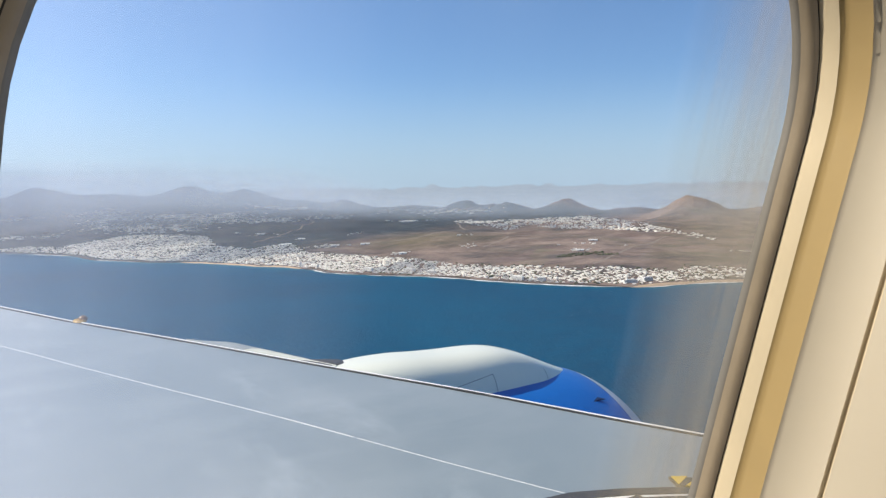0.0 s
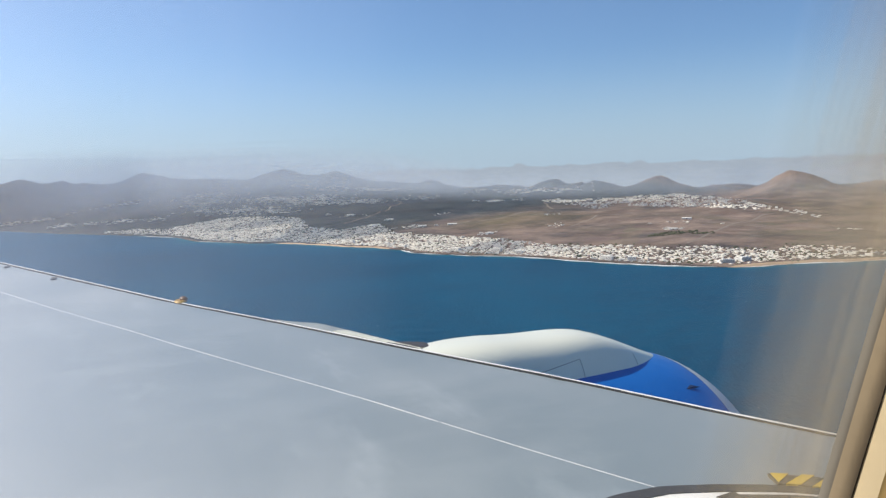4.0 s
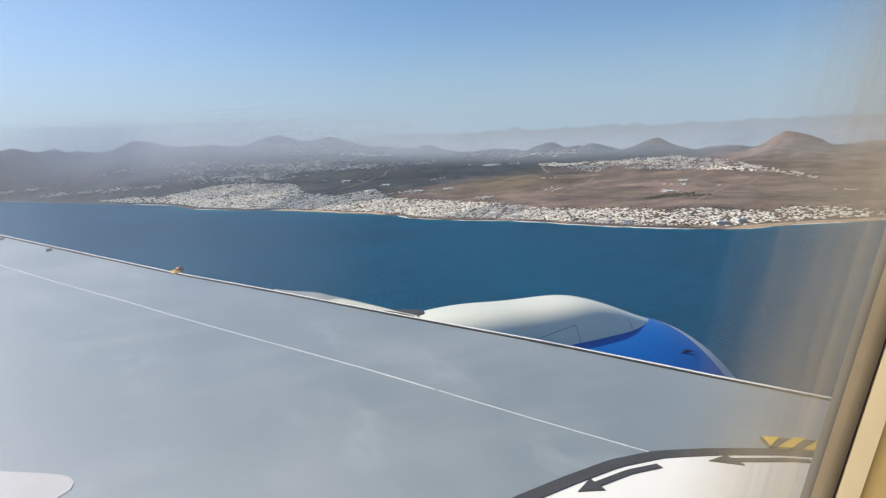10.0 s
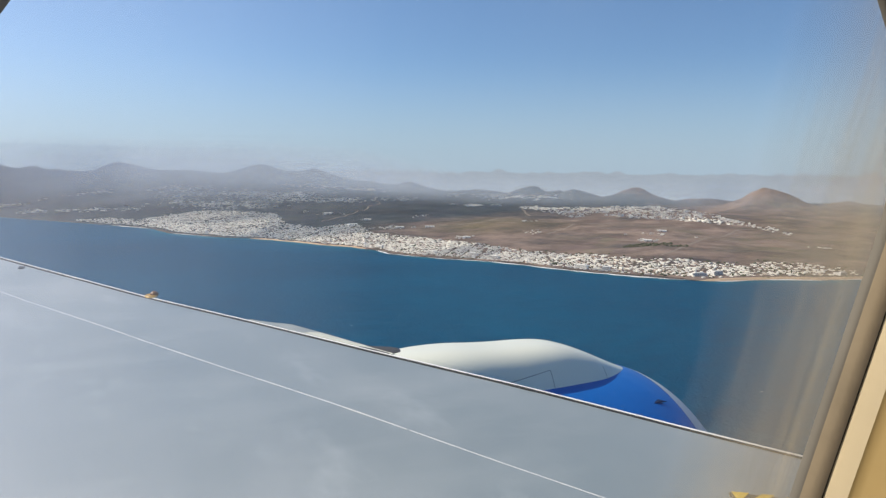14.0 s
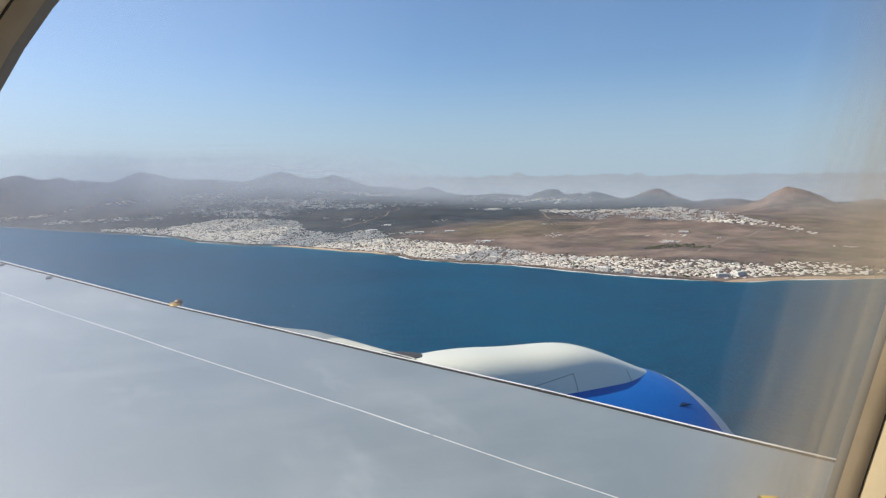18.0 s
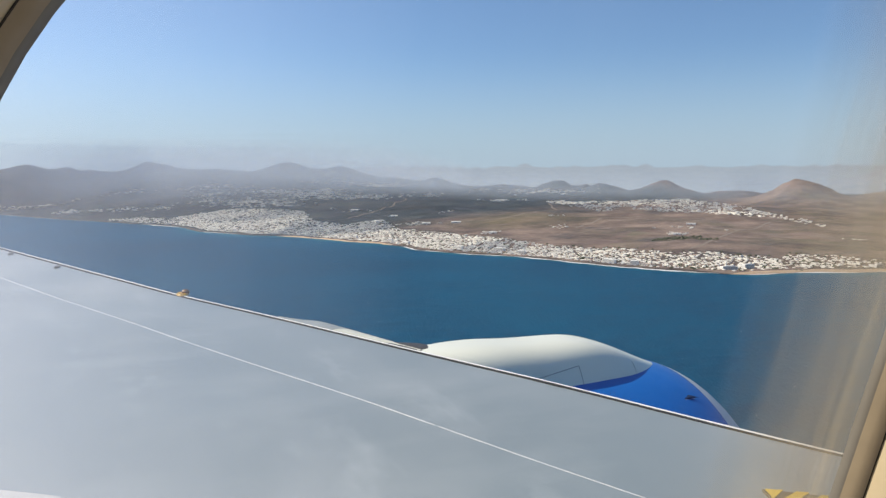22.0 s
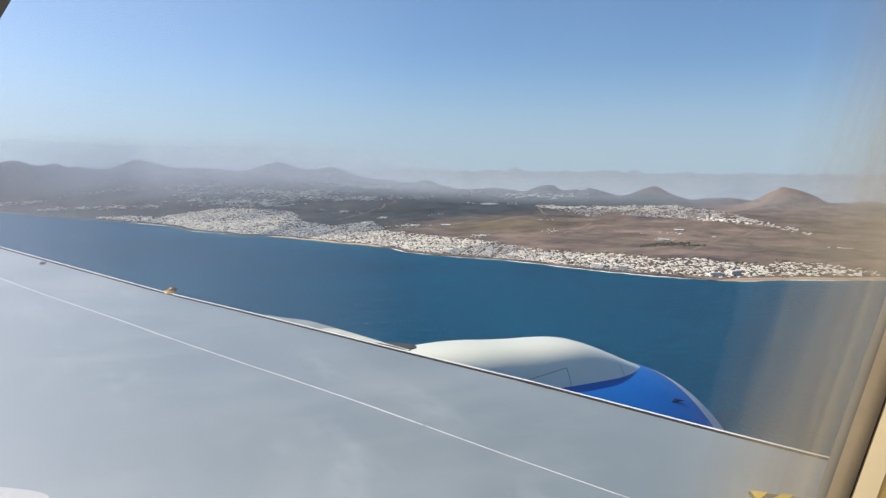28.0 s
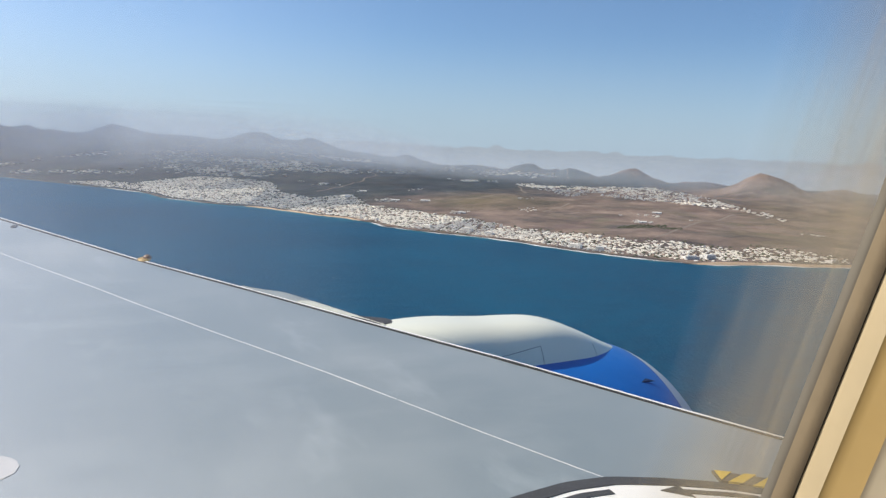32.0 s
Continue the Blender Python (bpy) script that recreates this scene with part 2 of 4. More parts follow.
def pane_material():
    n = Nodes("window_pane")
    t = n.t
    t.nodes.remove(n.bsdf)
    clear = n.add("ShaderNodeBsdfTransparent")
    clear.inputs[0].default_value = (0.97, 0.975, 0.98, 1)
    gloss = n.add("ShaderNodeBsdfGlossy")
    gloss.inputs["Roughness"].default_value = 0.2
    fr = n.add("ShaderNodeFresnel")
    fr.inputs[0].default_value = 1.49
    # several acrylic surfaces one behind another
    k = n.add("ShaderNodeMapRange", interpolation_type="SMOOTHSTEP")
    for i, x in enumerate((0.0450, 0.068, 0.02, 0.35)):
        k.inputs[i + 1].default_value = x
    n.link(fr.outputs[0], k.inputs[0])
    # streaks of the surround's reflection, drawn in down the pane beside its edge
    lean = n.add("ShaderNodeMapping")
    lean.inputs["Rotation"].default_value = (0, radians(-7.7), 0)
    n.link(n.coords(), lean.inputs[0])
    wide = n.add("ShaderNodeMapping")
    wide.inputs["Scale"].default_value = (60, 1, 2.5)
    n.link(lean.outputs[0], wide.inputs[0])
    reflect_streaks = n.span(n.noise(wide.outputs[0], 1.6, 4, 0.65), 0.3, 0.7, 0.55, 1.55)
    sheen = n.add("ShaderNodeMath", operation="MULTIPLY")
    n.link(k.outputs[0], sheen.inputs[0])
    n.link(reflect_streaks, sheen.inputs[1])
    # a warm tint is put into the sheen for the golden reveal's reflection
    n.link(n.mix(1.0, sheen.outputs[0], (1.0, 0.90, 0.58), "MULTIPLY"), gloss.inputs[0])
    n.link(n.span(k.outputs[0], 0.02, 0.35, 0.975, 0.40), clear.inputs[0])
    one = n.add("ShaderNodeAddShader")
    n.link(clear.outputs[0], one.inputs[0])
    n.link(gloss.outputs[0], one.inputs[1])
    # smears and dust on the acrylic, with glare towards its aft side painted in
    film = n.add("ShaderNodeBsdfTranslucent")
    film.inputs[0].default_value = (0.85, 0.82, 0.92, 1)
    smear = n.noise(n.coords((14, 1, 2.0)), 2.2, 5, 0.6)
    across = n.add("ShaderNodeSeparateXYZ")
    n.link(n.coords(), across.inputs[0])
    aft_glare = n.add("ShaderNodeMath", operation="MULTIPLY")
    n.link(n.span(smear, 0.3, 0.8, 0.55, 0.95), aft_glare.inputs[0])
    # the milky glare is put in as film that thickens aft
    n.link(n.span(across.outputs[0], -0.05, 0.055, 0.255, 0.012), aft_glare.inputs[1])
    a = aft_glare.outputs[0]
    # tan reflection of the sunlit surround painted along the forward edge in streaks
    out_u = n.add("ShaderNodeVectorMath", operation="DOT_PRODUCT")
    n.link(n.coords(), out_u.inputs[0])
    out_u.inputs[1].default_value = (0.989, -0.1483, -0.1355)
    edge = n.span(out_u.outputs["Value"], 0.128, 0.163, 0.0, 0.35)
    edge_reflection = n.add("ShaderNodeMath", operation="MULTIPLY")
    n.link(edge, edge_reflection.inputs[0])
    n.link(reflect_streaks, edge_reflection.inputs[1])
    n.link(n.mix(n.span(edge, 0.0, 0.06), (0.76, 0.80, 0.98), (0.29, 0.25, 0.19)), film.inputs[0])
    both = n.add("ShaderNodeMath", operation="ADD", use_clamp=True)
    n.link(a, both.inputs[0])
    n.link(edge_reflection.outputs[0], both.inputs[1])
    a = both.outputs[0]
    two = n.add("ShaderNodeMixShader")
    n.link(a, two.inputs[0])
    n.link(one.outputs[0], two.inputs[1])
    n.link(film.outputs[0], two.inputs[2])
    n.link(two.outputs[0], n.out.inputs[0])
    return n.mat


WING = wing_material()
SEA = sea_material()
TERRAIN = terrain_material()
PANE = pane_material()
WHITE = plain("white_gloss_paint", (0.77, 0.785, 0.68), 0.35, vary=0.04, scale=2.0, coat=0.2)
WALKWAY = plain("white_walkway_paint", (0.84, 0.83, 0.81), 0.5, vary=0.03, scale=3)
BLUE = plain("blue_gloss_paint", (0.006, 0.135, 0.51), 0.42, vary=0.06, scale=2.0, coat=0.0)
METAL = plain("polished_aluminium", (0.82, 0.82, 0.83), 0.28, 1.0, vary=0.05, scale=5)
EDGE_HIGHLIGHT = plain("white_edge_highlight", (0.84, 0.84, 0.83), 0.4, vary=0.04, scale=3)
LIP = plain("dull_bare_aluminium", (0.62, 0.63, 0.65), 0.5, 0.35, vary=0.05, scale=4)
BRIGHT_PATCH = plain("white_patch_paint", (0.58, 0.57, 0.56), 0.4, vary=0.08, scale=5)
DARK = plain("dark_grey_paint", (0.058, 0.058, 0.060), 0.6, vary=0.1, scale=6)
JOINT = plain("grey_joint_filler", (0.26, 0.26, 0.24), 0.7)
VENT = plain("grey_vent_mesh", (0.20, 0.205, 0.21), 0.6, vary=0.15, scale=40)
# the strake's shade is put into a darkened cowl blue
STRAKE = plain("shaded_blue_paint", (0.004, 0.022, 0.09), 0.6)
SLAT = plain("pale_slat_metal", (0.30, 0.34, 0.355), 0.62, vary=0.12, scale=5)
SLAT_CREAM = plain("worn_cream_paint", (0.60, 0.615, 0.55), 0.62, vary=0.14, scale=7)
SEAM = plain("dark_sealant", (0.022, 0.022, 0.024), 0.9)
LINE = plain("pale_sealant_line", (0.78, 0.78, 0.80), 0.5, vary=0.05)
YELLOW = plain("yellow_paint", (0.80, 0.55, 0.05), 0.5, vary=0.06)
BROWN_BLACK = plain("stripe_dark_paint", (0.10, 0.085, 0.06), 0.6)
ORANGE = plain("amber_fitting", (0.22, 0.095, 0.012), 0.5, vary=0.3, scale=40)
FITTING = plain("weathered_yellow_paint", (0.60, 0.36, 0.035), 0.6, vary=0.3, scale=30)
CREAM = plain("cream_cabin_plastic", (0.52, 0.455, 0.355), 0.5, vary=0.04, scale=12, bump=0.05)
# cream plastic tinted warm so its reflection in the pane turns golden
PALE_GOLD = plain("warm_tinted_plastic", (0.62, 0.52, 0.36), 0.45, vary=0.1, scale=12)
# cream plastic with the golden cast of sunlight put into its colour
GOLD = plain("sunlit_gold_reveal", (0.46, 0.33, 0.145), 0.4, vary=0.12, scale=10)
BEAD = plain("grey_sealing_bead", (0.185, 0.172, 0.155), 0.5, vary=0.1, scale=30)
GASKET = plain("brown_rubber_gasket", (0.34, 0.275, 0.195), 0.6, vary=0.12, scale=30)
BLACK = plain("black_rubber", (0.05, 0.043, 0.036), 0.7)
CARPET = plain("dark_cabin_carpet", (0.06, 0.07, 0.11), 0.95)
DARK_END = plain("near_black_end_wall", (0.016, 0.02, 0.03), 0.95, scale=40)
ROCK = plain("dark_lava_rock", (0.085, 0.068, 0.060), 0.9, vary=0.25, scale=0.2)
SAND = plain("beach_sand", (0.50, 0.37, 0.25), 0.95, vary=0.1, scale=0.05)
FOAM = plain("sea_foam", (0.78, 0.80, 0.80), 0.8, vary=0.25, scale=0.12)
HOUSES = town_material("whitewashed_houses", [(0.0, (0.90, 0.87, 0.79)), (0.65, (0.86, 0.82, 0.73)), (0.84, (0.76, 0.70, 0.60)), (0.95, (0.50, 0.40, 0.33)), (1.0, (0.30, 0.22, 0.17))])
HOTEL_WHITE = plain("hotel_render", (0.82, 0.80, 0.76), 0.85, vary=0.05, scale=0.4)
TRACK = plain("pale_dust_road", (0.24, 0.20, 0.165), 0.95, vary=0.12, scale=0.1)
HOTEL_SHADE = plain("balcony_glass", (0.27, 0.25, 0.23), 0.5, vary=0.1, scale=0.5)
SCRUB = town_material("palms_and_scrub", [(0.0, (0.06, 0.08, 0.04)), (1.0, (0.11, 0.11, 0.07))])
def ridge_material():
    n = Nodes("glowing_far_distance")
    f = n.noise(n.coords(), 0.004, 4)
    # the bank's daylit haze tone is given off here as emission
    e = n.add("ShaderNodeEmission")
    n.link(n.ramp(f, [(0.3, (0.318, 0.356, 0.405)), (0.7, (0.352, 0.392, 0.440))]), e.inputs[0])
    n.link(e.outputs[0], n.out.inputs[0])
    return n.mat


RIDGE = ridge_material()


# ---- building helpers ----
def part(name, bm, material, parent=None, label="", smooth=False):
    me = bpy.data.meshes.new(name)
    bmesh.ops.recalc_face_normals(bm, faces=bm.faces[:])
    if smooth:
        for f in bm.faces:
            f.smooth = True
    bm.to_mesh(me)
    bm.free()
    me.materials.append(material)
    ob = new(name, me)
    if parent:
        ob.parent = parent
    if label:
        tagged(ob, label)
    return ob


def mesh_part(name, verts, faces, material, parent=None, smooth=False):
    me = bpy.data.meshes.new(name)
    me.from_pydata(verts, [], faces)
    if smooth:
        me.polygons.foreach_set("use_smooth", [True] * len(me.polygons))
    me.update()
    me.materials.append(material)
    ob = new(name, me)
    if parent:
        ob.parent = parent
    return ob


def loft(bm, rings, closed=True, caps=False):
    """Joins rings of equally many points."""
    vs = [[bm.verts.new(p) for p in r] for r in rings]
    n = len(vs[0])
    for a, b in zip(vs, vs[1:]):
        for i in range(n if closed else n - 1):
            j = (i + 1) % n
            bm.faces.new((a[i], a[j], b[j], b[i]))
    if caps:
        bm.faces.new(vs[0])
        bm.faces.new(vs[-1][::-1])
    return vs


def empty(name, at=(0, 0, 0)):
    e = new(name)
    e.location = at
    return e


# ---- sea and land ----
COAST_X = np.array([-4200, -1900, -1050, -787, -606, -409, -267, -126, -35, 78, 120, 189, 225, 287, 340, 402, 453, 474, 482, 505, 546, 587, 622, 638, 655, 675, 701, 736, 763, 791, 833, 878, 938, 1000, 1300, 1900, 2800, 4600.0])
COAST_Y = np.array([3900, 3330, 3260, 3400, 3560, 3164, 2902, 2663, 2505, 2282, 2038, 1908, 1845, 1792, 1703, 1559, 1465, 1378, 1289, 1243, 1169, 1113, 1052, 985, 947, 900, 853, 794, 757, 742, 741, 732, 706, 690, 640, 520, 300, -200.0])
# volcanic cones: bearing and distance from the eye, height of the top in degrees, half-widths to either side in degrees
HILLS = [(-9.5, 4300, 1.58, 3.0, 5.9), (-7.8, 4350, 1.65, 2.3, 2.4), (-5.6, 4350, 1.74, 2.0, 1.8), (-4.0, 4350, 1.51, 1.7, 2.9),
         (-0.1, 4300, 2.12, 3.5, 4.7), (4.9, 4350, 1.36, 5.2, 6.3), (10.1, 4250, 1.89, 3.2, 3.7), (14.3, 4250, 1.52, 3.2, 3.9),
         (18.2, 4150, 0.44, 1.2, 6.6), (21.9, 3950, 0.53, 1.8, 2.5), (27.7, 3900, 0.00, 4.7, 4.1), (31.8, 3500, 0.30, 2.4, 2.1),
         (34.0, 3600, -0.01, 1.6, 1.1), (35.4, 3350, 0.07, 2.0, 2.1), (39.9, 3250, 0.20, 2.0, 2.5), (45.0, 3250, -0.51, 2.2, 4.6),
         (49.2, 2800, 0.62, 1.7, 3.4), (54.6, 3000, -0.34, 1.7, 2.5), (-14.0, 4300, 1.35, 3.0, 3.0), (-19.0, 4300, 1.25, 3.0, 4.0)]


def wobble(x, y, size, seed):
    """Smooth hills of unit height from a few crossed sines."""
    r = np.random.RandomState(seed)
    out = np.zeros_like(x)
    for k in range(7):
        a = r.uniform(0, 2 * math.pi)
        f = 2 * math.pi / size * r.uniform(0.6, 2.2)
        out += np.sin((x * math.cos(a) + y * math.sin(a)) * f + r.uniform(0, 6.28)) / 7 * 1.6
    return out


def inland(x, y):
    """Distance from the shore, positive on land."""
    best = np.full(x.shape, 1e9)
    for i in range(len(COAST_X) - 1):
        ax, ay, bx, by = COAST_X[i], COAST_Y[i], COAST_X[i + 1], COAST_Y[i + 1]
        dx, dy = bx - ax, by - ay
        t = np.clip(((x - ax) * dx + (y - ay) * dy) / (dx * dx + dy * dy), 0, 1)
        best = np.minimum(best, np.hypot(x - ax - t * dx, y - ay - t * dy))
    side = np.where(y > np.interp(x, COAST_X, COAST_Y), 1.0, -1.0)
    return best * side + wobble(x, y, 160, 3) * 5 + wobble(x, y, 45, 5) * 2.5


def base_height(s, x):
    """The plain: low by the shore, rising to a broad shelf that sinks towards the east."""
    s = np.maximum(s, 0)
    shelf = np.interp(x, [600, 2300], [90, 62])
    return np.minimum(s / 8, 1) * 2.5 + shelf * (1 - np.exp(-np.power(s / 1000, 1.55)))


def ground(x, y, s=None):
    """Height above the sea."""
    s = inland(x, y) if s is None else s
    h = base_height(s, x)
    k = np.clip(s / 700, 0, 1)
    h = h + (wobble(x, y, 700, 11) * 5 + wobble(x, y, 230, 12) * 3 + wobble(x, y, 80, 13) * 1.0) * k
    h = np.maximum(h, 0.5)
    ex = x + (wobble(x, y, 210, 21) * 14 + wobble(x, y, 75, 23) * 6) * k
    ey = y + (wobble(x, y, 240, 22) * 20 + wobble(x, y, 80, 24) * 6) * k
    total = np.zeros_like(x)
    foot = h.copy()
    for bearing, far, tall, wl, wr in HILLS:
        a = radians(bearing)
        hx, hy = far * math.sin(a), far * math.cos(a)
        u = (ex - hx) * math.cos(a) - (ey - hy) * math.sin(a)
        v = (ex - hx) * math.sin(a) + (ey - hy) * math.cos(a)
        side = far * radians(1.0) * np.where(u < 0, wl, wr)
        r = np.sqrt((u / side) ** 2 + (v / (far * radians(0.75 * (wl + wr)))) ** 2 + 0.012) - 0.109
        top = far * math.tan(radians(tall)) - SEA_Z - np.interp(hx, [600, 2300], [92, 64])
        total = total + (max(0.0, float(top)) * np.exp(-np.power(r, 1.25))) ** 3
    h = foot + np.cbrt(total) * np.clip(s / 450, 0, 1) ** 1.3
    rugged = np.clip((h - 85) / 60, 0, 1)
    # gullies down the flanks
    h = h + (wobble(x, y, 150, 15) * 2.5 - np.abs(wobble(x, y, 120, 16)) * 5 - np.abs(wobble(x, y, 55, 18)) * 2.5 + wobble(x, y, 50, 17) * 1.2 + 3) * rugged
    return np.where(s < 0, np.maximum(s * 0.25, -6), h)


NA, NR = 760, 340
_az = np.linspace(radians(-40), radians(80), NA)
_rr = np.geomspace(620, 4800, NR)
_A, _R = np.meshgrid(_az, _rr, indexing="ij")
_X, _Y = _R * np.sin(_A), _R * np.cos(_A)
_S = inland(_X, _Y)
_Z = ground(_X, _Y, _S)
_keep = _S > -40
_verts = np.stack([_X, _Y, _Z + SEA_Z], -1).reshape(-1, 3)
_faces = []
for i in range(NA - 1):
    for j in range(NR - 1):
        if _keep[i, j] or _keep[i + 1, j + 1]:
            k = i * NR + j
            _faces.append((k, k + 1, k + NR + 1, k + NR))
land = mesh_part("ground", _verts.tolist(), _faces, TERRAIN, smooth=True)
tagged(land, "dry volcanic island with dark plains and bare cones", "island", kind="structure")

bm = bmesh.new()
_n = 96
loft(bm, [[(r * math.cos(2 * math.pi * i / _n), r * math.sin(2 * math.pi * i / _n), SEA_Z) for i in range(_n)] for r in (5, 400, 900, 1800, 3600, 9000, 30000)], caps=False)
bm.faces.new([v for v in bm.verts[:_n]])
sea = part("water", bm, SEA)
tagged(sea, "deep blue sea with small whitecaps", "sea", kind="structure")


# thin sunlit haze, put in as added pale curtains that fade out at the ground
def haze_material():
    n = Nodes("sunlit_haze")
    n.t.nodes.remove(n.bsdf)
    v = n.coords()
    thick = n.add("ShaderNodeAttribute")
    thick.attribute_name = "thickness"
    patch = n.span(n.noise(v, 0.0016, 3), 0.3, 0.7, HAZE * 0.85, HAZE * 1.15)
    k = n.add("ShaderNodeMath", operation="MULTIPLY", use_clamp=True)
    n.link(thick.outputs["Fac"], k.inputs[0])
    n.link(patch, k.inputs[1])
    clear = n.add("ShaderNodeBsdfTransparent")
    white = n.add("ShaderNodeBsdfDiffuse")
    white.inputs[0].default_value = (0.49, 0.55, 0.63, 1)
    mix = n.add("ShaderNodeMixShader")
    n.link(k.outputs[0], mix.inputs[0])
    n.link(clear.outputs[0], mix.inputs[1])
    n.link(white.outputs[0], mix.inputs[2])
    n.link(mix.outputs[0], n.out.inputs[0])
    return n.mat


HAZE = 0.23
HAZE_MAT = haze_material()


def haze_curtain(far, lean):
    """One curtain: an arc round the eye that leans outward as it rises."""
    b = np.radians(np.linspace(-38, 78, 117))
    up = np.linspace(0, 1, 40) ** 1.6
    B, U = np.meshgrid(b, up, indexing="ij")
    D = far * (1.0 - 0.16 * np.clip(np.degrees(B) / 45, 0, 1)) + lean * U * np.interp(np.degrees(B), [0, 40], [1.25, 0.45]) + 60 * np.sin(B * 9 + far)
    x, y = D * np.sin(B), D * np.cos(B)
    z = SEA_Z + 1 + 330 * U
    # opacity drawn by height and bearing to stand in for distance haze
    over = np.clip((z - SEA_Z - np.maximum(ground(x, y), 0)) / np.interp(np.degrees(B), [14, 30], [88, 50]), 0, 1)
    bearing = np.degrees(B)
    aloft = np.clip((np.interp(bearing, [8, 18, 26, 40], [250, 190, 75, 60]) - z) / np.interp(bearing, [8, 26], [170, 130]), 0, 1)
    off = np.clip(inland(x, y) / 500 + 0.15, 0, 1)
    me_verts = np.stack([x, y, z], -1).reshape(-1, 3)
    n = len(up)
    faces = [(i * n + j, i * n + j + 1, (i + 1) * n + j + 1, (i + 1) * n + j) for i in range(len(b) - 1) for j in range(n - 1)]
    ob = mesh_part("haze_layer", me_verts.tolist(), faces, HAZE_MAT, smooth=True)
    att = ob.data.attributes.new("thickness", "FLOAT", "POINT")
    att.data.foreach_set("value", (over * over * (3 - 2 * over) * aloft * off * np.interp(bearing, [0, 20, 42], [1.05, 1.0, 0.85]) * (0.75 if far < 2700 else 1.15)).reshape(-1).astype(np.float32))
    return tagged(ob, "added pale sheets standing in for thin haze over the island", "haze", kind="stuff")


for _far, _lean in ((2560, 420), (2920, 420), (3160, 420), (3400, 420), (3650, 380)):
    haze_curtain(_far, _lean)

# a pale bank of cloud behind the cones; its daylight brightness is emitted
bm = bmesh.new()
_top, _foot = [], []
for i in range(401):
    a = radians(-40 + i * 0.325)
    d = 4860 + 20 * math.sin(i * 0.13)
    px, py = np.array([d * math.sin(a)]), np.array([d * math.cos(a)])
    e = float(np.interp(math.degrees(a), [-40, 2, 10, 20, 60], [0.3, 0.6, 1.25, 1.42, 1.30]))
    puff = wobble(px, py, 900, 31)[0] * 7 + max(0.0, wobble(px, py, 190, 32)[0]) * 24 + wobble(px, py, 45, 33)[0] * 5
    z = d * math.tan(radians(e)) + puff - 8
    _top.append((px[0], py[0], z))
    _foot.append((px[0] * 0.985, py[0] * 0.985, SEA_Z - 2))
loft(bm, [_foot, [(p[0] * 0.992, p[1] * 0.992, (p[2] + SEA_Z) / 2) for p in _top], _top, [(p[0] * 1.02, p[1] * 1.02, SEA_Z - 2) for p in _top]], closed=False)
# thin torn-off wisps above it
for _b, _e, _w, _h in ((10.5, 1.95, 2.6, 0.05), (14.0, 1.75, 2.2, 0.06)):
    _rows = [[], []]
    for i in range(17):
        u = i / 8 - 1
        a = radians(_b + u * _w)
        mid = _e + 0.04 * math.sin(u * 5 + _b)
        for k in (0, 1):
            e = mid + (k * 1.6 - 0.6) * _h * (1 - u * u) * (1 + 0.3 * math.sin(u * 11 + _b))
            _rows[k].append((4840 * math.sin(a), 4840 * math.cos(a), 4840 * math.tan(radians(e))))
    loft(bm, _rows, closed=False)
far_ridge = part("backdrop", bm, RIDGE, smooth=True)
tagged(far_ridge, "pale hazy cloud bank on the skyline, bright by its own emission", "cloud bank", kind="structure")


def shore_points(x0, x1, step):
    """Points along the shore between two values of x, as the wobbling waterline runs."""
    xs, ys = [], []
    for i in range(len(COAST_X) - 1):
        n = max(1, int(math.hypot(COAST_X[i + 1] - COAST_X[i], COAST_Y[i + 1] - COAST_Y[i]) / step))
        for k in range(n):
            t = k / n
            xs.append(COAST_X[i] + t * (COAST_X[i + 1] - COAST_X[i]))
            ys.append(COAST_Y[i] + t * (COAST_Y[i + 1] - COAST_Y[i]))
    x, y = np.array(xs), np.array(ys)
    tx, ty = np.gradient(x), np.gradient(y)
    ln = np.hypot(tx, ty)
    nx, ny = -ty / ln, tx / ln
    flip = np.where(ny + 0.3 * nx < 0, -1, 1)
    nx, ny = nx * flip, ny * flip
    for _ in range(6):
        s = inland(x, y)
        x, y = x - nx * s * 0.7, y - ny * s * 0.7
    ok = (x > x0) & (x < x1)
    return x[ok], y[ok], nx[ok], ny[ok]


def strip(name, x0, x1, inner, outer, lift, material, vary, seed):
    x, y, nx, ny = shore_points(x0, x1, 6.0)
    w = 0.6 + 0.4 * np.clip(wobble(x, y, 130, seed), -1, 1) * vary
    ends = np.minimum(1, np.minimum(np.arange(len(x)), np.arange(len(x))[::-1]) / 6)
    w = w * ends
    d = np.stack([(outer + (inner - outer) * k / 4) * w for k in range(5)], 1)
    px, py = x[:, None] + nx[:, None] * d, y[:, None] + ny[:, None] * d
    z = np.maximum(ground(px, py), 0) + SEA_Z + lift
    verts = np.stack([px, py, z], -1).reshape(-1, 3).tolist()
    faces = []
    for i in range(len(x) - 1):
        for k in range(4):
            a = i * 5 + k
            faces.append((a, a + 1, a + 6, a + 5))
    return mesh_part(name, verts, faces, material)


for _x0, _x1, _w in ((290, 470, 11), (700, 770, 5), (760, 2600, 24)):
    tagged(strip("beach", _x0, _x1, _w, -3, 0.35, SAND, 0.5, 41), "narrow tan sand beach below the town", "beach", kind="structure")
for _x0, _x1, _w in ((-600, -40, 10), (-40, 288, 14), (466, 765, 9)):
    tagged(strip("rocky_shore", _x0, _x1, _w, -2, 0.42, ROCK, 0.9, 43), "dark lava rocks along the waterline", "rocks", kind="structure")
